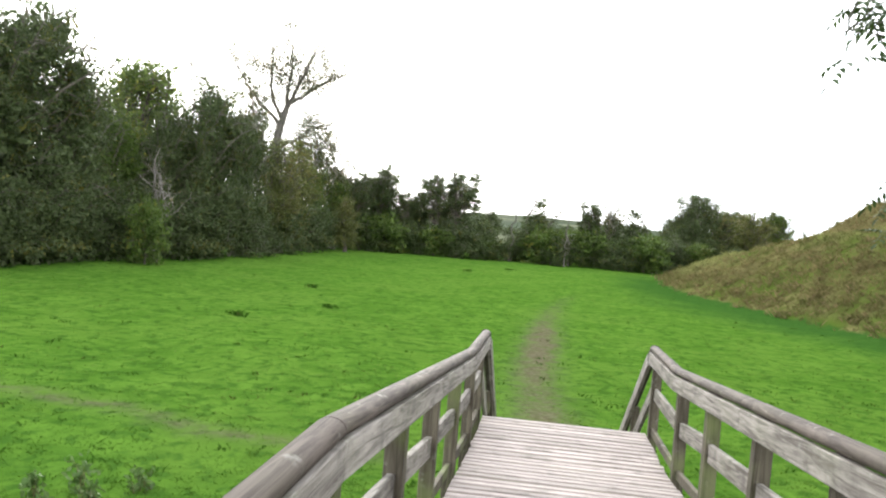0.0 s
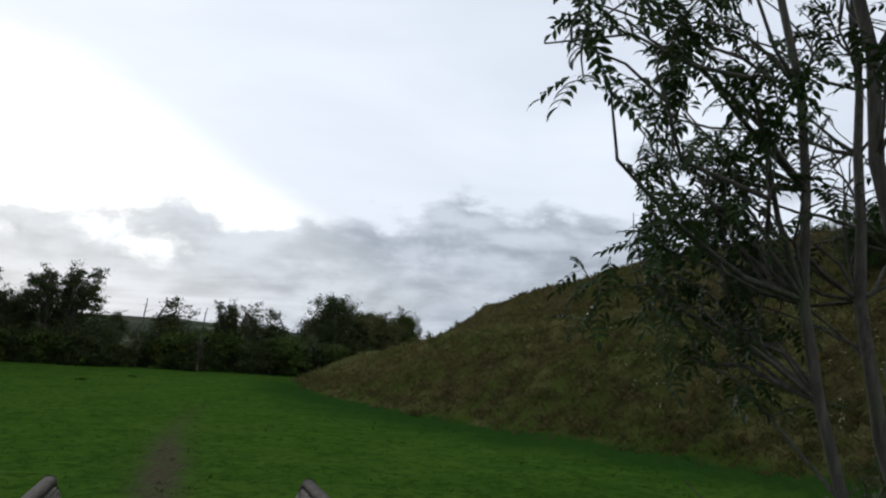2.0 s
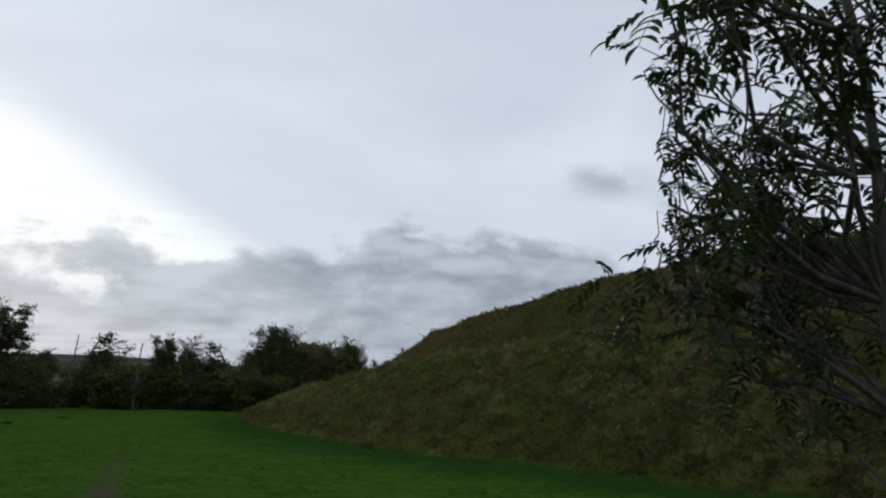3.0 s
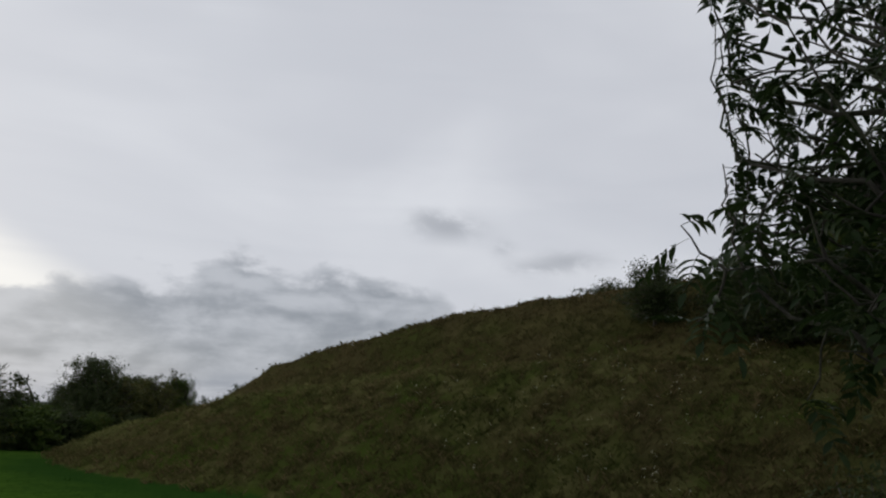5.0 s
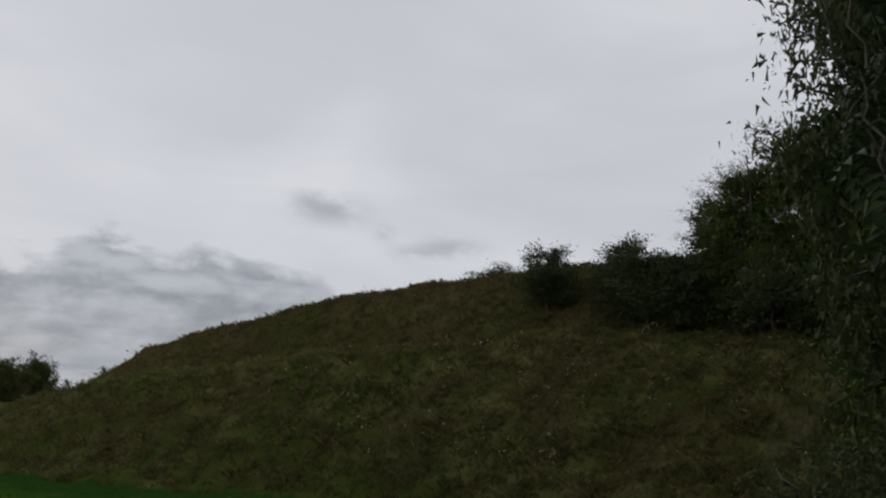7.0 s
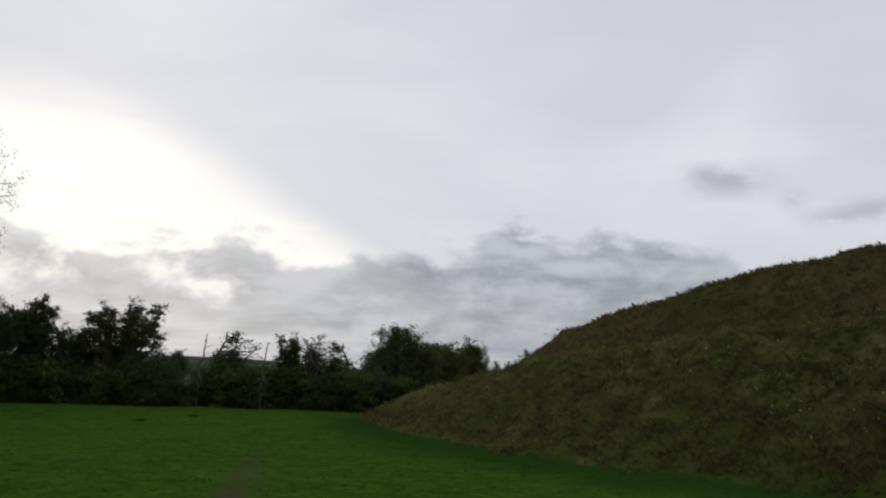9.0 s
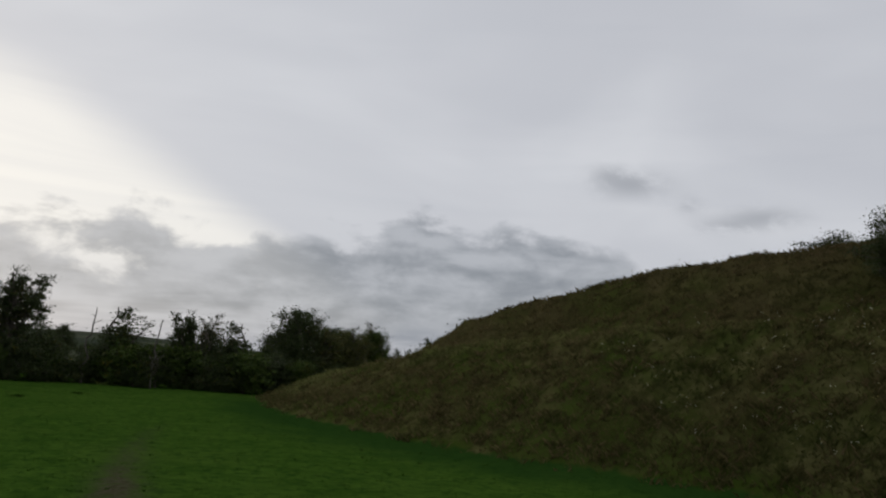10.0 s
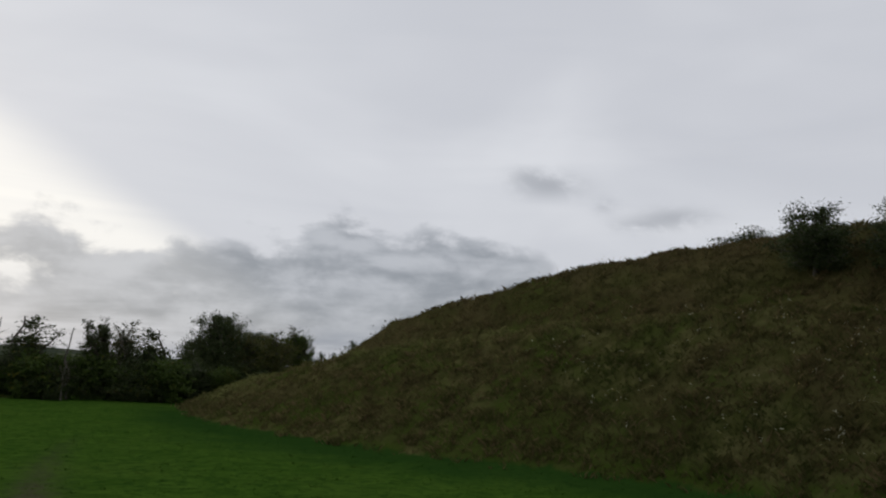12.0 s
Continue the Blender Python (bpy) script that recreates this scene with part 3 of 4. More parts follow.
def make_tree(name, blobs, trunk_top, trunk_radius, leaves, leaf_size, leaf_mat, bark, seed, limbs=26, twigs=4, spray=0.34, stems=1, base_spread=0.0, core=0):
    """A tree with its foot at the origin. blobs: lumps of the crown, x, y, z, radius across, radius up, weight. A limb runs into each part of the crown and splits into twigs, and every twig ends in a spray of leaves."""
    rng = np.random.RandomState(seed)
    root = new(name)
    verts, faces, sprays = [], [], []
    blobs = np.array(blobs, float)
    share = blobs[:, 5] / blobs[:, 5].sum()
    trunks = []
    for s in range(stems):
        foot = np.array([rng.normal(0, base_spread), rng.normal(0, base_spread), -0.25])
        lean = rng.normal(0, 0.05 * trunk_top, 2)
        line = bent(foot, (foot[0] + lean[0], foot[1] + lean[1], trunk_top), rng, 0.03, 9)
        radii = np.linspace(trunk_radius, trunk_radius * 0.22, 10) / math.sqrt(stems)
        radii[0] *= 1.45
        tube(line, radii, 9, verts, faces)
        trunks.append((line, radii))
    for k in range(limbs):
        b = blobs[rng.choice(len(blobs), p=share)]
        way = rng.normal(0, 1, 3)
        way /= np.linalg.norm(way)
        end = b[:3] + way * np.array([b[3], b[3], b[4]]) * rng.uniform(0.45, 0.95)
        end[2] = max(end[2], 0.25)
        line, radii = trunks[rng.randint(stems)]
        j = int(np.clip(np.searchsorted(line[:, 2], end[2] * rng.uniform(0.35, 0.75)), 1, 8))
        arm = bent(line[j], end, rng, 0.10, 5, -0.06)
        first = min(radii[j] * 0.6, 0.035 + 0.014 * np.linalg.norm(end - line[j]))
        tube(arm, np.linspace(first, 0.012, 6), 3, verts, faces)
        sprays.append(end)
        for m in range(twigs):
            at = arm[rng.randint(2, 5)]
            tip = at + rng.normal(0, 1, 3) * np.array([b[3], b[3], b[4]]) * 0.34
            tip[2] = max(tip[2], 0.15)
            tube(bent(at, tip, rng, 0.12, 1), np.linspace(first * 0.45, 0.006, 2), 3, verts, faces)
            sprays.append(tip)
            sprays.append((at + tip) / 2)
    part_mesh("trunk", [tuple(v) for v in verts], faces, bark, root)
    sprays = np.array(sprays)
    pick = rng.randint(0, len(sprays), leaves)
    spots = sprays[pick] + rng.normal(0, 1, (leaves, 3)) * spray * rng.uniform(0.35, 1.4, leaves)[:, None] * np.array([1, 1, 0.72])
    spots[:, 2] = np.abs(spots[:, 2])
    v, f = leaf_quads(spots, leaf_size, rng, single=True)
    if core:
        # the closed foliage deep inside the crown
        which = rng.choice(len(blobs), core, p=share)
        deep = blobs[which, :3] * np.array([0.66, 0.66, 0.92]) + rng.normal(0, 0.30, (core, 3)) * blobs[which][:, [3, 3, 4]]
        deep[:, 2] = np.abs(deep[:, 2])
        cv, cf = leaf_quads(deep, 0.24, rng, single=True)
        v, f = np.concatenate([v, cv]), np.concatenate([f, cf + len(v)])
    part_mesh("crown", v, f, leaf_mat, root)
    return root


def plant(proto, x, y, scale=1.0, turn=0.0, tall=1.0, label="", sink=0.05, group=""):
    """A copy of a plant on the ground."""
    z = float(height(x, y)) - sink
    ob = copy_thing(proto, pose(x, y, z, 0, 0, turn) @ Matrix.Diagonal((scale, scale, scale * tall, 1)))
    return tagged(ob, label, group=group)


def dense(h, r, seed, low=0.12, n=9):
    """Lumps for a full rounded crown that reaches almost to the ground."""
    rng = np.random.RandomState(seed)
    out = [(0, 0, h * 0.45, r * 0.55, h * 0.34, r * 0.9)]
    for k in range(2 * n):
        t = (k + 0.5) / (2 * n)
        z = h * (low + 0.06 + (0.90 - low) * t)
        ring = r * math.sqrt(max(0.04, 1 - (abs(z / h - 0.42) / 0.60) ** 2.2))
        a = k * 2.4 + rng.uniform(-0.5, 0.5)
        size = r * rng.uniform(0.30, 0.46)
        out.append((math.cos(a) * (ring - size * 0.75), math.sin(a) * (ring - size * 0.75), z, size, size * 0.72, size ** 1.6))
    return out


def far_tree(name, h, r, mat, seed, leaves=6500, size=0.24, low=0.12, limbs=40, n=9, spray=0.45, bark=BARK, label="", category="tree", core=0):
    root = make_tree(name, dense(h, r, seed, low, n), h * 0.9, 0.03 * h, leaves, size, mat, bark, seed, limbs, 4, spray, core=core)
    return tagged(root, label, category)


PROTO, TALL = {}, {}


def build_prototypes():
    PROTO["broad_dark"] = far_tree("tree", 13, 4.9, LEAF_DARK, 1, 38000, 0.092, 0.03, 120, 13, 0.38, core=7000)
    PROTO["broad_mid"] = far_tree("tree", 12, 4.6, LEAF_MID, 2, 32000, 0.092, 0.04, 115, 13, 0.38, core=6000)
    PROTO["yellowing"] = far_tree("tree", 11, 2.9, LEAF_YELLOW, 3, 14000, 0.105, 0.03, 80, 11, 0.34, core=1500)
    PROTO["oak"] = far_tree("tree", 11, 5.4, LEAF_DARK, 4, 27000, 0.15, 0.03, 130, 13, 0.36, core=5000)
    rng = np.random.RandomState(55)
    lobes = [(0, 0, 2.4, 1.3, 0.9, 1.0)]
    for k in range(19):
        z = 3.4 + 8.0 * (k + rng.uniform(0, 1)) / 19
        a, out = k * 2.4 + rng.uniform(-0.4, 0.4), rng.uniform(0.5, 1.0) * (0.9 + 1.7 * math.sin(math.pi * min(1, (z - 2.4) / 9.6)) ** 0.8)
        lobes.append((out * math.cos(a), out * math.sin(a), z, rng.uniform(0.55, 0.95), rng.uniform(0.28, 0.45), 1.0))
    lobes.append((0.1, 0, 11.6, 0.8, 0.4, 1.0))
    PROTO["alder"] = tagged(make_tree("tree", lobes, 10.8, 0.26, 11500, 0.14, LEAF_DARK, BARK, 5, 84, 4, 0.20), "", "tree")
    PROTO["lime"] = far_tree("tree", 12, 4.6, LEAF_LIME, 27, 26000, 0.11, 0.04, 115, 13, 0.38, core=5000)
    PROTO["slim"] = far_tree("tree", 10, 1.9, LEAF_GREY, 6, 2600, 0.15, 0.35, 30, 7, 0.26, BARK_PALE)
    PROTO["bare"] = tagged(make_tree("tree", [(0, 0, 4.0, 1.5, 1.0, 1), (0.8, 0.2, 6.0, 1.7, 1.2, 1.4), (-0.7, -0.3, 7.4, 1.6, 1.2, 1.2), (0, 0, 9.0, 0.9, 1.0, 0.9)], 9.4, 0.12, 420, 0.10, LEAF_GREY, BARK_PALE, 16, 22, 5, 0.3), "", "tree")
    PROTO["hedge"] = far_tree("shrub", 4.2, 3.2, LEAF_DARK, 8, 5200, 0.14, 0.02, 36, 8, 0.34, category="shrub", core=600)
    PROTO["hedge_mid"] = far_tree("shrub", 3.6, 2.8, LEAF_MID, 9, 4000, 0.16, 0.02, 36, 8, 0.32, category="shrub", core=600)
    PROTO["bank_shrub"] = far_tree("shrub", 4.2, 3.0, LEAF_DARK, 18, 16000, 0.085, 0.02, 90, 9, 0.24, category="shrub")
    PROTO["bank_tree"] = far_tree("tree", 13, 4.4, LEAF_DARK, 19, 80000, 0.115, 0.04, 150, 14, 0.36, core=6000)
    PROTO["spire"] = tagged(make_tree("tree", [(0, 0, 10 * t, 3.6 * (1 - t) ** 0.9 + 0.25, 0.35, 2.6 * (1 - t) + 0.3) for t in np.linspace(0.10, 0.97, 11)], 9.9, 0.22, 9000, 0.19, LEAF_DARK, BARK, 12, 90, 3, 0.30), "", "tree")
    PROTO["thorn"] = far_tree("shrub", 4.6, 2.7, LEAF_DARK, 14, 14000, 0.10, 0.03, 100, 8, 0.24, category="shrub")
    for kind, ob in PROTO.items():
        crown = [c for c in ob.children if c.name.startswith("crown")][0]
        zs = np.empty(len(crown.data.vertices) * 3, np.float32)
        crown.data.vertices.foreach_get("co", zs)
        TALL[kind] = float(np.percentile(zs[2::3], 99.3))
    for ob in PROTO.values():
        ob["spare"] = 1


build_prototypes()


WOODS = []


def wood(kind, az, d, top, wide=1.0, label="", group=""):
    """A tree by its bearing and its distance from the bridge's near end, with its top at that height in degrees over the eye."""
    x, y = d * math.sin(radians(az)), 0.12 + d * math.cos(radians(az))
    up = (1.61 + d * math.tan(radians(top)) - float(height(x, y))) / TALL[kind]
    ob = plant(PROTO[kind], x, y, up * wide, (az * 137.5 + d * 31) % 360, 1 / wide, label, group=group)
    WOODS.append(ob)
    return ob


def build_wood():
    dark, mid, yellow, thin = "dense dark green tree at the wood's edge", "mid-green leafy tree at the wood's edge", "yellowing slender tree at the wood's edge", "thin pale half-bare tree"
    for row in (
            ("broad_dark", -29.6, 46, 10.6, 0.95, dark), ("broad_dark", -26.9, 48, 12.4, 0.85, dark), ("broad_dark", -24.6, 51, 8.2, 0.70, dark), ("broad_dark", -33.5, 44, 12, 0.9, dark),
            ("lime", -20.6, 62, 9.2, 1.0, "light green tree standing behind darker ones"), ("broad_mid", -22.4, 56, 5.6, 0.9, mid),
            ("broad_dark", -18.4, 57, 6.2, 0.75, dark), ("broad_dark", -16.0, 58, 8.6, 0.75, dark), ("broad_dark", -13.9, 61, 6.6, 0.8, dark),
            ("yellowing", -11.9, 69, 5.0, 0.9, yellow), ("yellowing", -10.6, 70, 4.4, 0.95, yellow), ("yellowing", -9.6, 74, 5.2, 0.8, yellow),
            ("broad_mid", -8.7, 81, 3.3, 0.8, mid), ("broad_mid", -6.9, 84, 2.5, 0.8, mid), ("yellowing", -6.0, 80, 1.4, 1.0, "small yellowing tree before the hedge"),
            ("slim", -8.1, 84, 6.0, 0.9, thin), ("slim", -7.0, 86, 4.8, 0.9, thin), ("slim", -6.0, 88, 3.8, 0.9, thin), ("slim", -13.4, 66, 9.4, 0.7, thin), ("bare", -18.9, 49, 3.4, 1.25, "slender dead pale birch before the wood"), ("hedge_mid", -19.7, 47.5, 0.1, 0.55, "young yellow-green tree before the wood"),
            ("alder", -5.0, 86, 3.0, 1.0, "dark open-crowned alder in the hedge"), ("alder", -6.6, 90, 3.2, 1.0, "dark open-crowned alder in the hedge"),
            ("broad_dark", -38, 44, 12, 0.9, dark), ("broad_dark", -43, 40, 12, 0.9, dark), ("broad_mid", -50, 40, 12, 0.9, mid)):
        wood(*row, "trees of the wood")
    for k, (az, d) in enumerate(((-31, 41), (-28.6, 43), (-26.5, 45), (-24.5, 47), (-22.3, 49.5), (-20.2, 52), (-18, 54), (-16, 56), (-14.3, 58.5), (-12.7, 63), (-35, 40), (-10.6, 69), (-9.2, 74), (-8, 79))):
        wood("hedge", az, d, 0.4 if k % 2 else 1.2, 1.0, "leafy undergrowth shrub along the wood's edge", "undergrowth along the wood")


def build_hedgerow():
    hedge = "dark tall hedgerow shrub along the field's far side"
    rng = np.random.RandomState(5)
    for k, az in enumerate(np.arange(-7.0, 22.0, 0.95)):
        gap = 4.3 < az < 6.6 or 8.4 < az < 10.6
        wood("hedge" if k % 4 else "hedge_mid", az + rng.uniform(-0.3, 0.3), 86.5 + rng.uniform(-0.8, 1.6), rng.uniform(-0.8, -0.3) if gap else rng.uniform(-0.5, 0.45), 1.15, hedge, "hedgerow shrubs")
    alder, thin, leafy, spire = "dark open-crowned alder in the far hedgerow", "thin pale half-bare tree in the far hedgerow", "dark leafy tree in the far hedgerow", "dark spire-shaped tree in the far hedgerow"
    for row in (
            ("alder", -3.3, 88, 3.8, 1.0, alder), ("alder", -4.3, 89, 3.3, 1.0, alder), ("alder", -2.0, 89, 2.2, 1.0, alder), ("broad_dark", -3.0, 91, 1.5, 0.9, leafy), ("broad_dark", -0.8, 90, 2.3, 0.75, leafy),
            ("alder", 0.3, 89, 3.6, 1.15, alder), ("alder", 2.4, 89, 3.95, 1.2, alder), ("broad_dark", 1.4, 92, 1.6, 1.1, leafy), ("hedge", 3.5, 88, 1.1, 1.0, hedge),
            ("spire", 8.1, 90, 2.2, 1.7, spire), ("hedge", 7.3, 88, 0.5, 1.0, hedge),
            ("alder", 11.7, 88, 2.4, 1.0, alder), ("slim", 12.9, 88, 2.2, 1.0, thin), ("slim", 13.6, 90, 2.5, 1.0, thin), ("spire", 14.8, 89, 1.9, 1.7, spire), ("hedge", 13.2, 88, 0.8, 1.0, hedge),
            ("slim", 10.1, 85, -0.2, 1.0, thin),
            ("oak", 19.2, 100, 3.25, 0.93, "big round-headed tree behind the rampart's end"), ("oak", 17.6, 102, 1.7, 0.9, "round-headed tree behind the rampart's end"), ("oak", 21.2, 106, 2.3, 0.8, "round-headed tree behind the rampart's end"),
            ("yellowing", 20.9, 101, 2.35, 1.35, "yellowish tree behind the rampart's end"), ("yellowing", 23.0, 105, 2.1, 1.35, "yellowish tree behind the rampart's end"), ("yellowing", 22.2, 104, 2.3, 1.1, "yellowish tree behind the rampart's end"), ("broad_mid", 24.0, 108, 2.4, 1.05, "leafy tree behind the rampart's end"),
            ("slim", 22.8, 106, 2.5, 0.9, thin), ("slim", 23.9, 108, 2.9, 0.9, thin),
            ("spire", 25.2, 116, 1.4, 1.0, "small dark pointed tree behind the rampart"), ("spire", 25.9, 120, 1.2, 1.0, "small dark pointed tree behind the rampart"), ("spire", 26.7, 122, 1.2, 1.0, "small dark pointed tree behind the rampart"),
            ("spire", 27.9, 112, 2.0, 1.0, "small dark pointed tree behind the rampart"), ("hedge", 29.9, 98, 3.1, 0.95, "rounded shrub just showing over the rampart"),
            ("broad_dark", 4.6, 170, 1.25, 1.0, "distant dark round tree beyond the hedge"), ("broad_dark", 3.9, 180, 0.9, 1.0, "distant dark round tree beyond the hedge")):
        wood(*row, "trees along the far hedgerow")
    # far hedges and field trees on the rising ground
    for az, d, top in ((6.0, 240, 0.25), (8.2, 260, 0.4), (9.6, 300, 0.5), (10.8, 330, 0.5), (3.0, 230, 0.6), (-5.2, 190, 0.5), (12.4, 320, 0.5), (15.5, 340, 0.6), (17, 350, 0.6), (-2, 260, 0.5), (5.0, 300, 0.4), (7.2, 350, 0.5), (8.9, 420, 0.6), (10.2, 430, 0.6)):
        wood("hedge", az, d, top, 1.6, "far hedgerow tree on rising farmland", "far hedgerow trees")


def dead_trunk(x, y, h, seed):
    """A bare upright dead stem with broken stubs."""
    rng = np.random.RandomState(seed)
    root = new("dead_tree")
    verts, faces = [], []
    line = bent((0, 0, -0.2), (rng.normal(0, 0.3), rng.normal(0, 0.3), h), rng, 0.02, 9)
    tube(line, np.linspace(0.13, 0.04, 10), 7, verts, faces)
    for j in (4, 5, 6, 7, 8):
        tip = line[j] + np.array([rng.normal(0, 0.4), rng.normal(0, 0.4), rng.uniform(0.1, 0.6)])
        tube(bent(line[j], tip, rng, 0.1, 3), np.linspace(0.035, 0.012, 4), 5, verts, faces)
    part_mesh("trunk", [tuple(v) for v in verts], faces, BARK_GREY, root)
    root.matrix_basis = pose(x, y, float(height(x, y)))
    return tagged(root, "bare dead upright trunk standing in the hedgerow", "dead tree")


def old_tree():
    """The tall thin-leaved tree with a forked bare trunk that stands over the wood."""
    rng = np.random.RandomState(77)
    root = new("tree")
    verts, faces, sprays = [], [], []
    # across the view in metres, up in metres: trunk, then its forks
    trunk = np.array([(0, 0, -0.3), (0.1, 0.1, 4), (-0.15, 0.0, 8), (0.3, 0, 10.4), (0.8, 0.2, 12.2)])
    tube(trunk, [0.62, 0.5, 0.42, 0.36, 0.28], 10, verts, faces)
    arms = [((0.3, 0, 10.4), (-2.2, 0.5, 13.0), (-4.4, 0.2, 16.0)), ((0.8, 0.2, 12.2), (1.0, -0.4, 15.5), (0.6, 0.2, 19.6)), ((0.8, 0.2, 12.2), (3.4, 0.8, 14.2), (6.2, 0.6, 15.7)),
            ((0.6, 0.1, 11.4), (2.2, -1.2, 15.0), (3.4, -0.8, 17.8)), ((0.4, 0.1, 11.0), (-0.8, 1.2, 14.0), (-0.9, 1.0, 17.2)), ((0.1, 0, 8.6), (2.4, 0.6, 9.8), (4.6, 1.0, 10.6)),
            ((-0.1, 0, 7.6), (-4.2, -0.8, 10.2), (-8.2, -0.6, 15.2)), ((0.1, 0, 9.0), (3.2, -0.9, 9.0), (5.2, -1.4, 8.8))]
    for n, (a, b, c) in enumerate(arms):
        line = np.concatenate([bent(a, b, rng, 0.05, 4)[:-1], bent(b, c, rng, 0.06, 5)])
        tube(line, np.linspace(0.20 if n < 5 else 0.13, 0.03, len(line)), 7, verts, faces)
        for q in range(24):
            at = line[rng.randint(2, len(line))]
            tip = at + rng.normal(0, 1, 3) * np.array([1.4, 1.4, 1.05]) + np.array([0, 0, 0.6])
            twig = bent(at, tip, rng, 0.12, 4)
            tube(twig, np.linspace(0.045, 0.01, 5), 4, verts, faces)
            for w in range(4):
                end = twig[rng.randint(2, 5)] + rng.normal(0, 0.55, 3)
                tube(bent(twig[3], end, rng, 0.1, 2), [0.015, 0.01, 0.006], 3, verts, faces)
                sprays.append(end)
            sprays.append(tip)
    part_mesh("trunk", [tuple(v) for v in verts], faces, BARK_GREY, root)
    sprays = np.array(sprays)
    n = 44000
    spots = sprays[rng.randint(0, len(sprays), n)] + rng.normal(0, 0.36, (n, 3))
    v, f = leaf_quads(spots, 0.088, rng, single=True)
    part_mesh("crown", v, f, LEAF_GREY, root)
    az, d = -11.4, 78.0
    x, y = d * math.sin(radians(az)), d * math.cos(radians(az))
    root.matrix_basis = pose(x, y, float(height(x, y)), 0, 0, -az) @ Matrix.Diagonal((1.08, 1.08, 1.14, 1))
    return tagged(root, "tall old tree with forked grey trunk and thin leaves", "tree")


def build_rampart_shrubs():
    thorn = "dark hawthorn bush on the rampart's side"
    for k, (kind, x, y, s, tall, label) in enumerate((
            ("thorn", 37.6, 27.6, 0.86, 0.86, thorn), ("thorn", 36.6, 21.6, 1.05, 0.76, thorn), ("thorn", 38.0, 23.2, 0.9, 0.82, thorn), ("thorn", 36.5, 19.6, 0.95, 0.82, thorn),
            ("hedge", 46.5, 37.0, 0.8, 0.52, "low olive shrub on the rampart's crest"), ("hedge_mid", 48.0, 34.8, 0.75, 0.55, "low olive shrub on the rampart's crest"),
            ("broad_dark", 39.0, 19.0, 0.46, 0.9, "dark tree on the rampart's side"), ("broad_mid", 37.4, 16.9, 0.66, 1.0, "dark round-headed tree on the rampart's side"),
            ("broad_mid", 38.0, 14.2, 0.88, 0.95, "tall round-headed tree on the rampart's side"), ("broad_mid", 36.0, 11.4, 0.95, 1.05, "tall round-headed tree on the rampart's side"),
            ("broad_dark", 35.0, 8.0, 0.95, 1.1, "dark tree on the rampart's side"), ("hedge", 34.2, 15.0, 0.8, 0.9, "dark shrub at the foot of the thicket"),
            ("hedge", 33.2, 11.2, 0.75, 0.9, "dark shrub at the foot of the thicket"), ("broad_dark", 34.0, 3.0, 1.0, 1.1, "dark tree on the rampart's side"))):
        plant(PROTO[kind], x, y, s, 57 * k, tall, label)
    # the thicket beside the bridge, beyond the ash
    for k, (kind, x, y, s, tall, label) in enumerate((
            ("bank_shrub", 10.6, 7.0, 0.62, 1.1, "leafy green shrub on the bank beside the bridge"), ("bank_shrub", 12.6, 8.2, 0.7, 1.1, "leafy dark shrub on the bank beside the bridge"),
            ("bank_tree", 19.3, 7.25, 0.86, 1.75, "dark tree on the bank beside the bridge"), ("bank_tree", 13.6, 4.4, 0.8, 1.1, "dark tree on the bank beside the bridge"),
            ("broad_mid", 19.5, 6.8, 0.85, 1.1, "tall leafy tree on the bank"), ("bank_shrub", 8.6, 4.6, 0.6, 1.0, "leafy dark shrub on the bank beside the bridge"))):
        plant(PROTO[kind], x, y, s, 57 * k + 20, tall, label)


build_wood()
build_hedgerow()
old_tree()
dead_trunk(86 * math.sin(radians(6.1)), 86 * math.cos(radians(6.1)), 6.9, 1)
dead_trunk(86 * math.sin(radians(10.4)), 86 * math.cos(radians(10.4)), 6.4, 2)
build_rampart_shrubs()


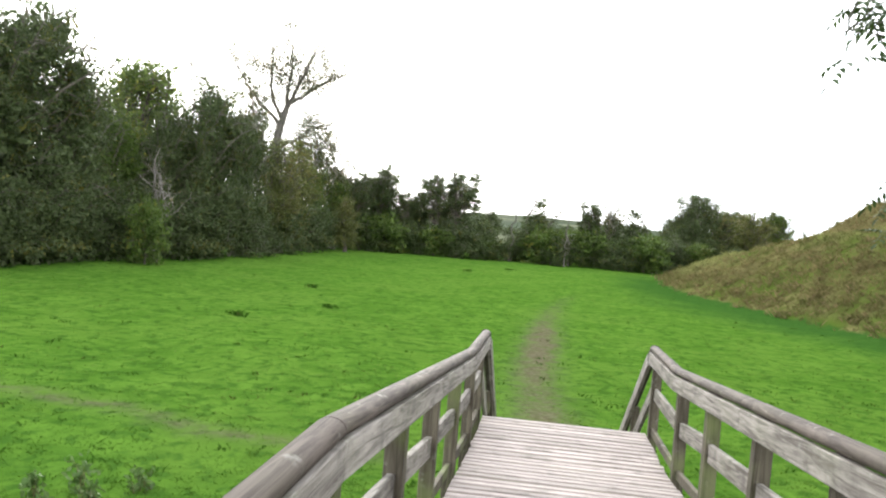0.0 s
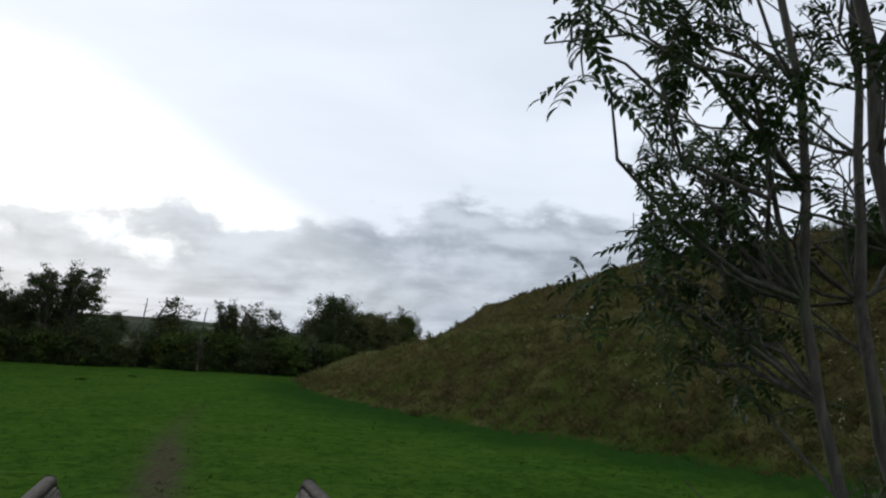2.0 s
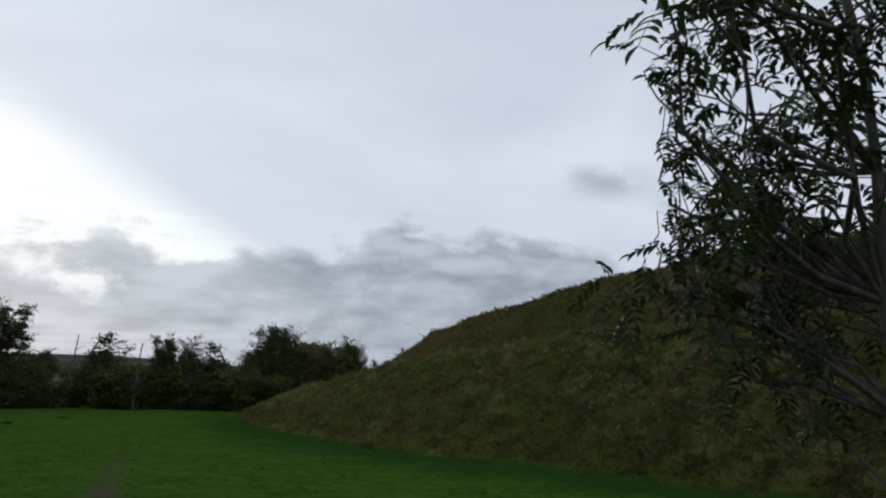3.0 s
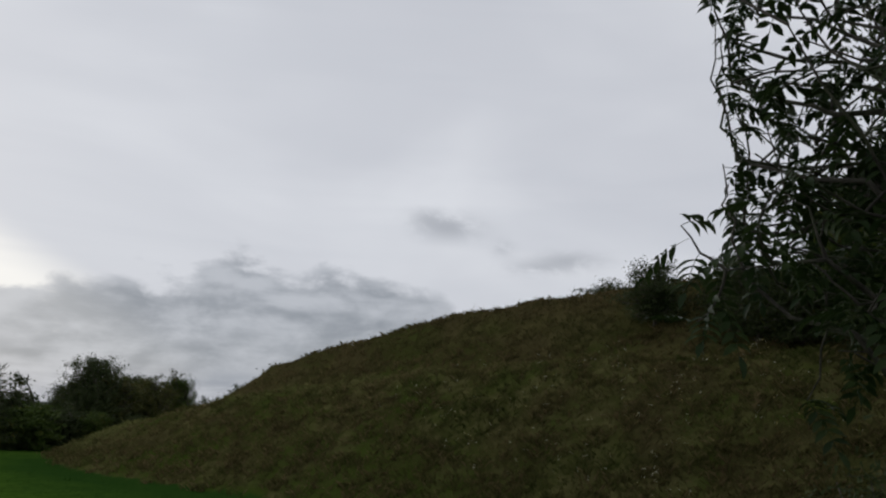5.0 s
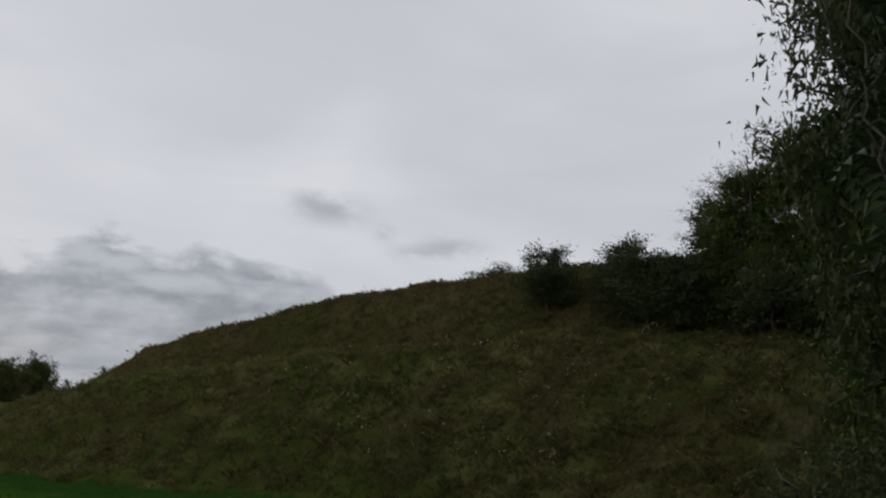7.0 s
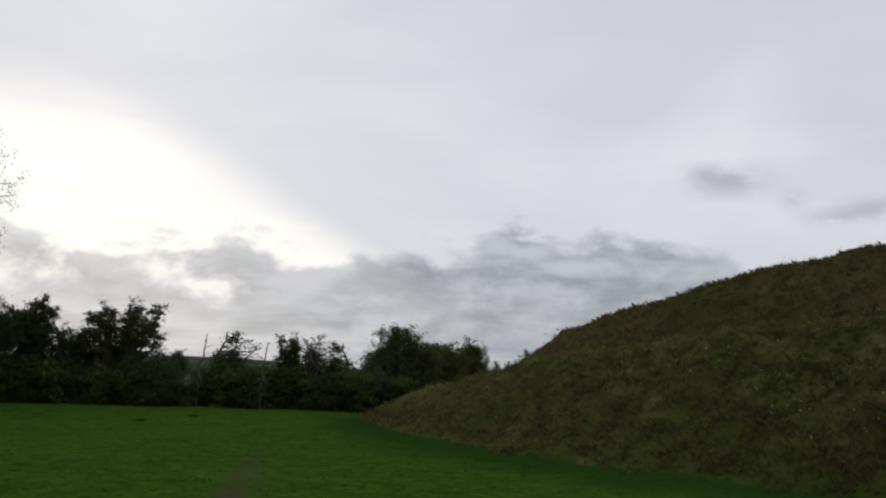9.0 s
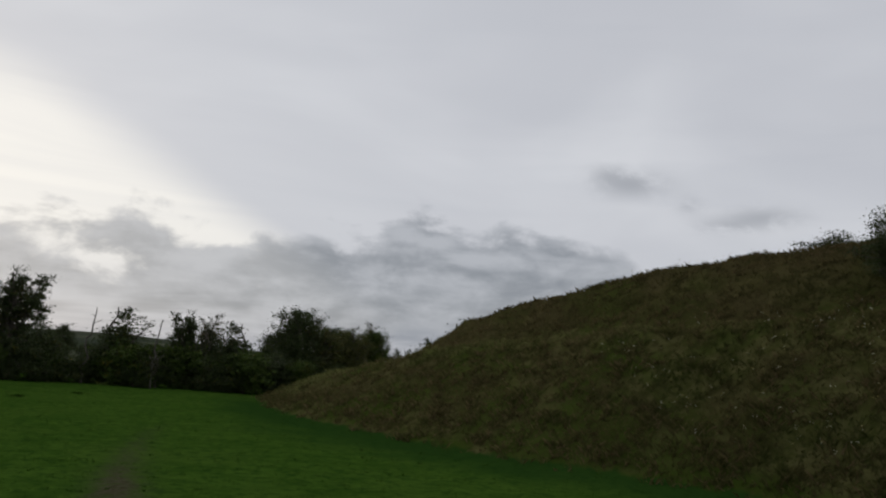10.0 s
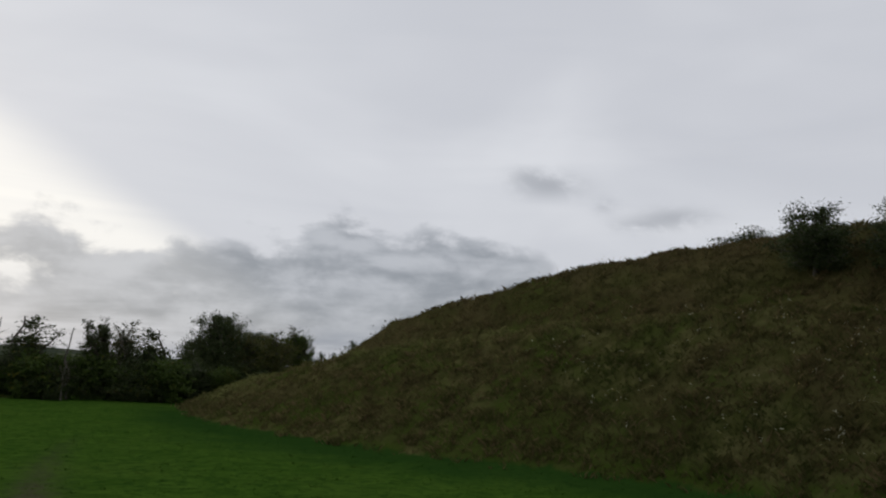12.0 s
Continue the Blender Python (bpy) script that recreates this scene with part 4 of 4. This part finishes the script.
# ---- the ash beside the bridge ----
def compound_leaf(seed):
    """One ash leaf: a stalk with four pairs of pointed leaflets and one at its end, along +x, drooping."""
    rng = np.random.RandomState(seed)
    verts, faces = [], []

    def leaflet(at, way, length, width):
        way = np.array(way, float) / np.linalg.norm(way)
        side = np.cross(way, (0, 0, 1.0))
        side /= np.linalg.norm(side)
        up = np.cross(side, way)
        k = len(verts)
        for t, w, lift in ((0, 0.06, 0), (0.35, 0.5, 0.06), (0.68, 0.40, 0.02), (1.0, 0.0, -0.10)):
            mid = np.array(at) + way * length * t + up * length * lift
            if t < 1:
                verts.extend([mid - side * width * w + up * width * 0.16, mid, mid + side * width * w + up * width * 0.16])
            else:
                verts.append(mid)
        for r in (0, 3):
            faces.extend([(k + r, k + r + 1, k + r + 4), (k + r, k + r + 4, k + r + 3), (k + r + 1, k + r + 2, k + r + 5), (k + r + 1, k + r + 5, k + r + 4)])
        faces.extend([(k + 6, k + 7, k + 9), (k + 7, k + 8, k + 9)])

    stalk = lambda t: np.array([0.26 * t, 0.0, -0.10 * t * t])
    for t in (0.30, 0.48, 0.66, 0.84):
        for s in (-1, 1):
            leaflet(stalk(t), (0.55 + rng.normal(0, 0.1), s, -0.35 + rng.normal(0, 0.12)), rng.uniform(0.078, 0.105), 0.036)
    leaflet(stalk(1.0), (1, rng.normal(0, 0.1), -0.5), 0.10, 0.037)
    k = len(verts)
    for t in np.linspace(0, 1, 5):
        p = stalk(t)
        verts.extend([p + (0, 0.002, 0), p - (0, 0.002, 0)])
    for q in range(4):
        faces.extend([(k + 2 * q, k + 2 * q + 1, k + 2 * q + 3), (k + 2 * q, k + 2 * q + 3, k + 2 * q + 2)])
    return np.array(verts), np.array(faces)


def outside(p):
    """Whether a leaf sticks out past sight lines fitting the crown to the camera."""
    x, y, z = p
    a, b = np.array((2.35, 5.02, 2.94)), np.array((4.3, 5.4, 3.96))
    t = np.clip((np.array(p) - a) @ (b - a) / ((b - a) @ (b - a)), 0, 1)
    if np.linalg.norm(np.array(p) - a - t * (b - a)) < 0.33 + 0.12 * t:
        return False
    a, b = np.array((4.8, 5.4, 1.4)), np.array((3.76, 6.64, 2.08))
    t = np.clip((np.array(p) - a) @ (b - a) / ((b - a) @ (b - a)), 0, 1)
    if np.linalg.norm(np.array(p) - a - t * (b - a)) < 0.36:
        return False
    # lines from a later and an earlier camera position, to match its view
    past_late_sight = y > 5.58 + 0.385 * (x - 1.03) and z < 4.6
    past_early_sight = z < 3.5 and x < 0.64 + (y - 2.63) * 0.92
    return past_late_sight or past_early_sight


def build_ash():
    rng = np.random.RandomState(41)
    root = new("ash_tree")
    foot = np.array([5.2, 5.0, float(height(5.2, 5.0))])
    root.matrix_basis = pose(*foot)
    stems = [[(0, 0, -0.2), (-0.06, 0.08, 1.8), (-0.14, 0.12, 3.6), (-0.2, 0.2, 5.6), (-0.4, 0.3, 7.6), (-0.3, 0.5, 9.4)],
             [(-0.12, 0.1, -0.2), (-0.30, 0.3, 1.6), (-0.42, 0.42, 3.4), (-0.5, 0.5, 5.4), (-0.7, 0.7, 7.2), (-0.9, 0.8, 8.6)],
             [(0.12, 0.05, -0.2), (0.25, 0.2, 2.2), (0.2, 0.5, 3.6), (0.5, 0.8, 5.2), (0.9, 1.1, 7.0), (1.2, 1.3, 8.8)]]
    limbs, spots, full, shoots = [], [], [], set()
    for q, line in enumerate(stems):
        verts, faces = [], []
        pts = np.concatenate([bent(a, b, rng, 0.02, 3)[:-1] for a, b in zip(line[:-1], line[1:])] + [np.array([line[-1]])])
        tube(pts, np.linspace((0.085, 0.05, 0.065)[q], 0.014, len(pts)), 9, verts, faces)
        part_mesh("stem", [tuple(v) for v in verts], faces, BARK_ASH, root)
        limbs.append(pts)
    # boughs that reach towards the bridge and the field, then the rest of the crown
    ends = [(2.4, 5.05, 2.97), (2.6, 5.12, 3.05), (2.75, 5.2, 3.2), (3.0, 5.2, 3.3), (3.2, 5.3, 3.5), (4.02, 6.62, 2.05), (4.5, 6.7, 2.3), (4.4, 6.75, 2.7), (4.45, 6.75, 3.1), (4.65, 6.75, 3.6), (4.75, 6.75, 4.1), (4.8, 6.8, 2.5), (4.7, 6.7, 2.1), (4.8, 6.7, 4.6), (4.9, 6.85, 3.0), (4.15, 6.35, 3.15), (4.2, 6.35, 2.5), (4.2, 6.2, 1.7), (3.6, 5.7, 4.4), (4.2, 6.4, 3.9), (3.6, 5.9, 3.9),
            (4.5, 6.4, 2.0), (4.4, 6.4, 3.2), (4.5, 6.4, 4.6), (4.7, 6.5, 2.6), (4.6, 6.35, 0.75), (5.0, 6.6, 3.6), (5.4, 6.8, 2.2), (4.3, 6.1, 2.9), (4.3, 6.2, 1.9)]
    ends += [(4.75, 6.55, 2.0), (4.85, 6.75, 2.3), (4.95, 6.85, 2.6), (5.05, 6.6, 2.9), (5.15, 6.9, 2.2), (5.3, 6.8, 2.7), (5.2, 6.95, 3.1), (5.0, 6.85, 3.3), (5.35, 7.0, 2.4)]
    side_boughs = len(ends)
    rest = np.random.RandomState(43)
    for k in range(52):
        a, z = rest.uniform(0, 2 * math.pi), rest.uniform(3.0, 7.8)
        r = rest.uniform(0.4, 1.35) * (1.0 if z < 5 else 0.8)
        ends.append((5.3 + r * math.cos(a), 5.5 + r * math.sin(a), z))
    verts, faces = [], []
    for n, end in enumerate(ends):
        end = np.array(end, float)
        while outside(end):
            end += (np.array((5.2, 5.3, end[2])) - end) * 0.06
        end -= foot
        best = min(limbs, key=lambda p: np.linalg.norm(p - end - (0, 0, 1.0), axis=1).min())
        j = int(np.argmin(np.linalg.norm(best - (end - (0, 0, 0.9)), axis=1)))
        j = max(2, min(j, len(best) - 2))
        arm = bent(best[j], end, rng, 0.08, 6, -0.05)
        free = 7 if n < 6 else 3
        while free < 7 and not outside(arm[free] + foot):
            free += 1
        arm = arm[:free]
        tube(arm, np.linspace(0.022 if n < 6 else 0.015, 0.004, len(arm)), 6, verts, faces)
        rng = np.random.RandomState(300 + n)
        for m in range(8 if n < 6 else 3 if n < side_boughs else 4):
            at = arm[rng.randint(2, len(arm))]
            tip = at + rng.normal(0, 0.12 if n == 5 else 0.26, 3) + np.array([0, 0, 0.05 if n == 5 else 0.16])
            for q in range(4):
                if outside(tip + foot):
                    tip = (tip + at) / 2
            twig = bent(at, tip, rng, 0.1, 4)
            tube(twig, np.linspace(0.008, 0.003, 5), 5, verts, faces)
            for w in range(4 if n < 5 else 3):
                p = twig[rng.randint(1, 5)]
                spots.append(p)
            spots.append(tip)
        if n == 5:
            shoots.update(id(p) for p in spots[-32:])
        if n < side_boughs:
            full += [id(p) for p in spots[-12:]]
    # upright leafy shoots along the outer edge
    for x, y, z, rise in ((4.62, 6.84, 2.75, 0.8), (4.78, 6.92, 3.25, 0.7), (4.72, 6.86, 2.4, 0.7), (4.98, 6.98, 3.6, 0.7), (4.50, 6.76, 2.1, 0.6), (5.0, 7.0, 2.9, 0.8)):
        base = np.array((x, y, z)) - foot
        trunk_at = min((line[np.argmin(np.linalg.norm(line - (base - (0, 0, 0.8)), axis=1))] for line in limbs), key=lambda p: np.linalg.norm(p - base))
        tube(bent(trunk_at, base, rng, 0.06, 6), np.linspace(0.02, 0.009, 7), 5, verts, faces)
        shoot = bent(base, base + (rng.normal(0, 0.08), rng.normal(0, 0.05), rise), rng, 0.04, 7)
        tube(shoot, np.linspace(0.009, 0.003, 8), 5, verts, faces)
        for j in range(1, 8):
            spots.append(shoot[j] + rng.normal(0, 0.012, 3))
            shoots.add(id(spots[-1]))
    full = set(full)
    tagged(part_mesh("branchwork", [tuple(v) for v in verts], faces, BARK_ASH, root), kind="stuff")
    shapes = [compound_leaf(s) for s in range(5)]
    meshes = []
    for v, f in shapes:
        me = mesh_from("leaf", v, f)
        me.materials.append(LEAF_ASH)
        meshes.append(me)
    # the leaves on the boughs over the field are pieces of their own, the rest one part
    near = [p for p in spots if p[0] + foot[0] < 4.45 and p[2] + foot[2] > 0.8]
    step = max(1, len(near) // 290)
    single = set(id(p) for p in near[::step][:295])
    allv, allf, count = [], [], 0
    for p in spots:
        s = rng.randint(5)
        tip_tilt, tip_droop, way, size = rng.normal(0, 0.3), rng.normal(0.25, 0.35), rng.uniform(0, 6.28), rng.uniform(0.66, 1.02)
        for q in range(5):
            m = Matrix.Translation(p) @ Euler((tip_tilt, tip_droop, way + 1.3 * q)).to_matrix().to_4x4() @ Matrix.Scale(size, 4)
            free = not outside(np.array(m @ Vector((0.28, 0, -0.10))) + foot)
            if free:
                break
        if id(p) not in shoots and (not free or (id(p) not in full and rng.uniform() < 0.38)):
            continue
        if id(p) in single:
            ob = new("leaf", meshes[s])
            ob.parent, ob.matrix_basis = root, m
            continue
        v, f = shapes[s]
        allv.append(v @ np.array(m.to_3x3()).T + np.array(m.translation))
        allf.append(f + count)
        count += len(v)
    crown = part_mesh("crown", np.concatenate(allv), np.concatenate(allf), LEAF_ASH, root)
    tagged(crown, kind="stuff")
    tagged(root, "slender many-stemmed ash with drooping compound leaves", "tree")


build_ash()
plant(PROTO["bank_shrub"], 6.2, 5.2, 0.42, 30, 1.2, "leafy undergrowth round the ash's foot")
plant(PROTO["bank_shrub"], 6.9, 5.9, 0.42, 75, 1.7, "tall leafy undergrowth beside the ash")
plant(PROTO["bank_shrub"], 5.6, 6.5, 0.30, 130, 1.2, "leafy undergrowth round the ash's foot")


# ---- the footbridge ----
HEADING, END = 9.0, (1.405, 7.50)


def deck_z(s):
    return float(np.interp(s, [-20, -5.5, -1.4, 0, 5], [0.235, 0.235, -0.185, -0.22, -0.22]))


def box_mesh(name, sx, sy, sz, bevel, mat):
    bm = bmesh.new()
    bmesh.ops.create_cube(bm, size=1.0, matrix=Matrix.Diagonal((sx, sy, sz, 1)))
    if bevel:
        bmesh.ops.bevel(bm, geom=bm.edges[:], offset=bevel, segments=1, affect="EDGES")
    me = bpy.data.meshes.new(name)
    bm.to_mesh(me)
    bm.free()
    me.materials.append(mat)
    return me


def piece(name, me, parent, m):
    ob = new(name, me)
    ob.parent, ob.matrix_basis = parent, m
    return ob


def beam(name, parent, x, s0, z0, s1, z1, wide, deep, mat, bevel=0.006, rounded=False):
    """A straight timber from one place to another in the bridge's side plane."""
    length = math.hypot(s1 - s0, z1 - z0)
    if rounded:
        bm = bmesh.new()
        n = 12
        ring = [(0.5 * wide * math.cos(2 * math.pi * k / n), deep * 0.5 * max(-0.75, math.sin(2 * math.pi * k / n))) for k in range(n)]
        rings = [[bm.verts.new((px, y, pz)) for px, pz in ring] for y in (-length / 2, length / 2)]
        for k in range(n):
            f = bm.faces.new((rings[0][k], rings[0][(k + 1) % n], rings[1][(k + 1) % n], rings[1][k]))
            f.smooth = True
        for y, flip in ((-length / 2, -1), (length / 2, 1)):
            bm.faces.new([bm.verts.new((px, y, pz)) for px, pz in ring][::flip])
        bmesh.ops.recalc_face_normals(bm, faces=bm.faces[:])
        me = bpy.data.meshes.new(name)
        bm.to_mesh(me)
        bm.free()
        me.materials.append(mat)
    else:
        me = box_mesh(name, wide, length, deep, bevel, mat)
    tilt = math.degrees(math.atan2(z1 - z0, s1 - s0))
    return piece(name, me, parent, pose(x, (s0 + s1) / 2, (z0 + z1) / 2, tilt, 0, 0))


def deck_board_mesh():
    """A deck board with a raised pale tread strip between two lower, darker shoulders."""
    me = bpy.data.meshes.new("deck_board")
    bm = bmesh.new()
    outline = [(-0.062, -0.032), (0.062, -0.032), (0.062, -0.009), (0.044, -0.007), (0.039, 0.0), (-0.039, 0.0), (-0.044, -0.007), (-0.062, -0.009)]
    ends = [[bm.verts.new((x, y, z)) for y, z in outline] for x in (-0.75, 0.79)]
    for k in range(len(outline)):
        j = (k + 1) % len(outline)
        f = bm.faces.new((ends[0][k], ends[1][k], ends[1][j], ends[0][j]))
        f.material_index = 0 if k in (3, 4, 5) else 1
    bm.faces.new(ends[0])
    bm.faces.new(ends[1][::-1])
    bmesh.ops.recalc_face_normals(bm, faces=bm.faces[:])
    bm.to_mesh(me)
    bm.free()
    me.materials.append(DECK_WOOD)
    me.materials.append(DECK_GROOVE)
    return me


def build_bridge():
    rng = np.random.RandomState(9)
    bridge = new("footbridge")
    bridge.matrix_basis = pose(END[0], END[1], 0, 0, 0, -HEADING)
    board = deck_board_mesh()
    s = -0.06
    while s > -10.2:
        slope = math.degrees(math.atan2(deck_z(s + 0.06) - deck_z(s - 0.06), 0.12))
        piece("deck_board", board, bridge, pose(rng.normal(0, 0.004), s, deck_z(s) + rng.normal(0, 0.0012), slope + rng.normal(0, 0.12), 0, rng.normal(0, 0.06)))
        s -= 0.126
    for x in (-0.55, 0.0, 0.55):
        for a, b in ((0.0, -1.4), (-1.4, -5.5), (-5.5, -10.2)):
            beam("deck_beam", bridge, x, b, deck_z(b) - 0.16, a, deck_z(a) - 0.16, 0.10, 0.24, RAIL_LONG)
    for side, posts in ((1, (-0.04, -1.48, -2.50, -3.60, -4.65, -5.60, -6.7, -7.8, -8.9, -9.9)), (-1, (-0.04, -1.05, -2.17, -3.28, -4.34, -5.43, -6.5, -7.6, -8.7, -9.8))):
        x = 0.85 if side > 0 else -0.81
        for k, p in enumerate(posts):
            foot = min(float(height(END[0] + x, END[1] + p)) - 0.3, -0.9) if k % 2 == 0 else deck_z(p) - 0.30
            top = deck_z(p) + 0.755
            me = box_mesh("post", 0.085, 0.085, top - foot, 0.006, RAIL_UP)
            piece("post", me, bridge, pose(x, p, (top + foot) / 2, rng.normal(0, 0.4), rng.normal(0, 0.4), rng.normal(0, 1.0)))
        # the rounded cap and the board under it, jointed where the slope changes
        for a, b in ((0.03, -1.4), (-1.402, -3.45), (-3.453, -5.50), (-5.503, -7.8), (-7.803, -10.1)):
            beam("cap_rail", bridge, x - side * 0.030, b, deck_z(b) + 0.795, a, deck_z(a) + 0.795, 0.09, 0.066, CAP_WOOD, rounded=True)
            beam("top_board", bridge, x - side * 0.060, b, deck_z(b) + 0.709, a, deck_z(a) + 0.709, 0.034, 0.112, RAIL_LONG, 0.004)
        for a, b in zip(posts[:-1], posts[1:]):
            beam("mid_rail", bridge, x, b + 0.045, deck_z(b) + 0.385 + rng.normal(0, 0.008), a - 0.045, deck_z(a) + 0.385 + rng.normal(0, 0.008), 0.036, 0.115, RAIL_LONG, 0.004)
            beam("kick_board", bridge, x, b + 0.045, deck_z(b) + 0.035, a - 0.045, deck_z(a) + 0.035, 0.034, 0.07, RAIL_UP, 0.004)
    tagged(bridge, "weathered timber footbridge with pale deck boards and railings", "footbridge")

    steps = new("wooden_steps")
    steps.matrix_basis = pose(END[0], END[1], 0, 0, 0, -HEADING)
    ground = float(height(END[0] + 0.4, END[1] + 2.6))
    count = 9
    rise, going = (-0.22 - ground) / (count + 1), 0.28
    tread = box_mesh("tread", 1.48, 0.29, 0.04, 0.006, DECK_WOOD)
    for k in range(count):
        piece("tread", tread, steps, pose(0.02, 0.150 + going * k, -0.22 - rise * (k + 1) - 0.02))
    low = 0.05 + going * count
    for x in (-0.745, 0.785):
        beam("stringer", steps, x, 0.03, -0.36, low, -0.36 - rise * count, 0.045, 0.26, RAIL_LONG)
    for x in (-0.80, 0.84):
        for p in (1.25, low):
            z = -0.22 - rise * p / going
            me = box_mesh("post", 0.085, 0.085, 1.1 + (0.35 if p > 2 else 0.9), 0.006, RAIL_UP)
            piece("post", me, steps, pose(x, p, z + 0.76 - (1.1 + (0.35 if p > 2 else 0.9)) / 2))
        slope = rise / going
        inner = x - math.copysign(0.060, x)
        beam("handrail", steps, x - math.copysign(0.012, x), 0.055, 0.575, low + 0.08, 0.575 - slope * (low + 0.03), 0.095, 0.075, CAP_WOOD, rounded=True)
        beam("top_board", steps, inner, 0.06, 0.465, low, 0.465 - slope * (low - 0.06), 0.034, 0.12, RAIL_LONG, 0.004)
        beam("mid_rail", steps, x, 0.06, 0.15, 1.2, 0.15 - slope * 1.14, 0.036, 0.13, RAIL_LONG, 0.004)
        beam("mid_rail", steps, x, 1.30, 0.15 - slope * 1.24, low - 0.05, 0.15 - slope * (low - 0.11), 0.036, 0.13, RAIL_LONG, 0.004)
    tagged(steps, "weathered timber steps with handrails going down to the field", "steps")


build_bridge()


# ---- small plants ----
def build_wildflowers():
    """Pale flower heads on thin stalks in the rampart's grass."""
    rng = np.random.RandomState(23)
    n = 900
    x, y = rng.uniform(24, 40, n), rng.uniform(8, 62, n)
    keep = (ramp_place(x, y) > 0.08) & (ramp_place(x, y) < 0.42) & (y < 36) & (lumps(x, y, 7, 51) > 0.15)
    x, y = x[keep], y[keep]
    mx, my = rng.uniform(25, 36, 520), rng.uniform(11, 36, 520)
    keep = (ramp_place(mx, my) > 0.05) & (ramp_place(mx, my) < 0.5) & (lumps(mx, my, 4, 52) > 0.0)
    x, y = np.concatenate([x, mx[keep]]), np.concatenate([y, my[keep]])
    cy = rng.uniform(12, 66, 70)
    x, y = np.concatenate([x, smooth_rows(cy, 2) + rng.normal(0, 0.8, 70)]), np.concatenate([y, cy])
    verts, faces, stalks, stalk_faces = [], [], [], []
    for px, py in zip(x, y):
        z, h = float(height(px, py)), rng.uniform(0.35, 0.7)
        top = (px + rng.normal(0, 0.06), py + rng.normal(0, 0.06), z + h)
        tube([(px, py, z - 0.02), top], [0.004, 0.003], 3, stalks, stalk_faces)
        for q in range(3):
            k = len(verts)
            c = Vector(top) + Vector((rng.normal(0, 0.05), rng.normal(0, 0.05), rng.normal(0, 0.03)))
            r = rng.uniform(0.018, 0.038)
            for a in range(4):
                verts.append(c + Vector((r * math.cos(a * 1.57), r * math.sin(a * 1.57), rng.uniform(-0.03, 0.03))))
            faces.append((k, k + 1, k + 2, k + 3))
    me = mesh_from("dry_stalks", [tuple(v) for v in stalks], stalk_faces)
    me.materials.append(STALK)
    tagged(new("dry_stalks", me), "thin dry stalks standing in the rough grass", "stalks", kind="stuff")
    me = mesh_from("wildflowers", [tuple(v) for v in verts], faces, False)
    me.materials.append(FLOWER)
    tagged(new("wildflowers", me), "pale seed heads and flowers standing in the rough grass", "wildflowers", kind="stuff")


build_wildflowers()


def field_weed(x, y, h, stems, seed, label):
    """A leafy weed: upright stems with leaves along them."""
    rng = np.random.RandomState(seed)
    root = new("weed")
    spots = []
    for k in range(stems):
        top = (rng.normal(0, 0.22 * h), rng.normal(0, 0.22 * h), h * rng.uniform(0.6, 1.0))
        line = bent((rng.normal(0, 0.08), rng.normal(0, 0.08), -0.03), top, rng, 0.06, 4)
        verts, faces = [], []
        tube(line, np.linspace(0.008, 0.003, 5), 5, verts, faces)
        part_mesh("stem", [tuple(v) for v in verts], faces, STALK, root)
        spots += [line[j] + rng.normal(0, 0.06, 3) for j in rng.randint(1, 5, 16)]
    v, f = leaf_quads(np.array(spots), 0.05, rng, 0.5, 2.0)
    part_mesh("foliage", v, f, WEED_LEAF, root)
    root.matrix_basis = pose(x, y, float(height(x, y)))
    return tagged(root, label, "weed")


def build_field_plants():
    for k, (x, y, h, n) in enumerate(((-4.1, 9.75, 0.34, 7), (-3.4, 9.9, 0.2, 6), (-4.5, 9.5, 0.22, 6), (-3.8, 9.4, 0.2, 6), (-0.94, 11.4, 0.22, 6))):
        field_weed(x, y, h, n, 60 + k, "grey-green leafy weed standing in the field grass" if k % 2 == 0 else "green leafy weed standing in the field grass")
    rng = np.random.RandomState(71)
    for x, y, r in ((-6.06, 26.0, 0.32), (-3.57, 30.2, 0.25), (-5.35, 37.8, 0.25), (7.3, 67.5, 0.35), (3.4, 62.1, 0.3)):
        n = int(75 * r)
        px, py = x + rng.normal(0, r * 0.6, n), y + rng.normal(0, r * 0.4, n)
        ob = grass("grass_tussock", px, py, np.full(n, 0.16 + 0.1 * r), np.full(n, 0.022), 4, 0.9, TUSSOCK, "dark coarse grass tussock in the mown field", rng)
        ob["kind"], ob["category"] = "thing", "tussock"
        del ob["kind"]


build_field_plants()

for spare in PROTO.values():
    for ob in (*spare.children_recursive, spare):
        bpy.data.objects.remove(ob)
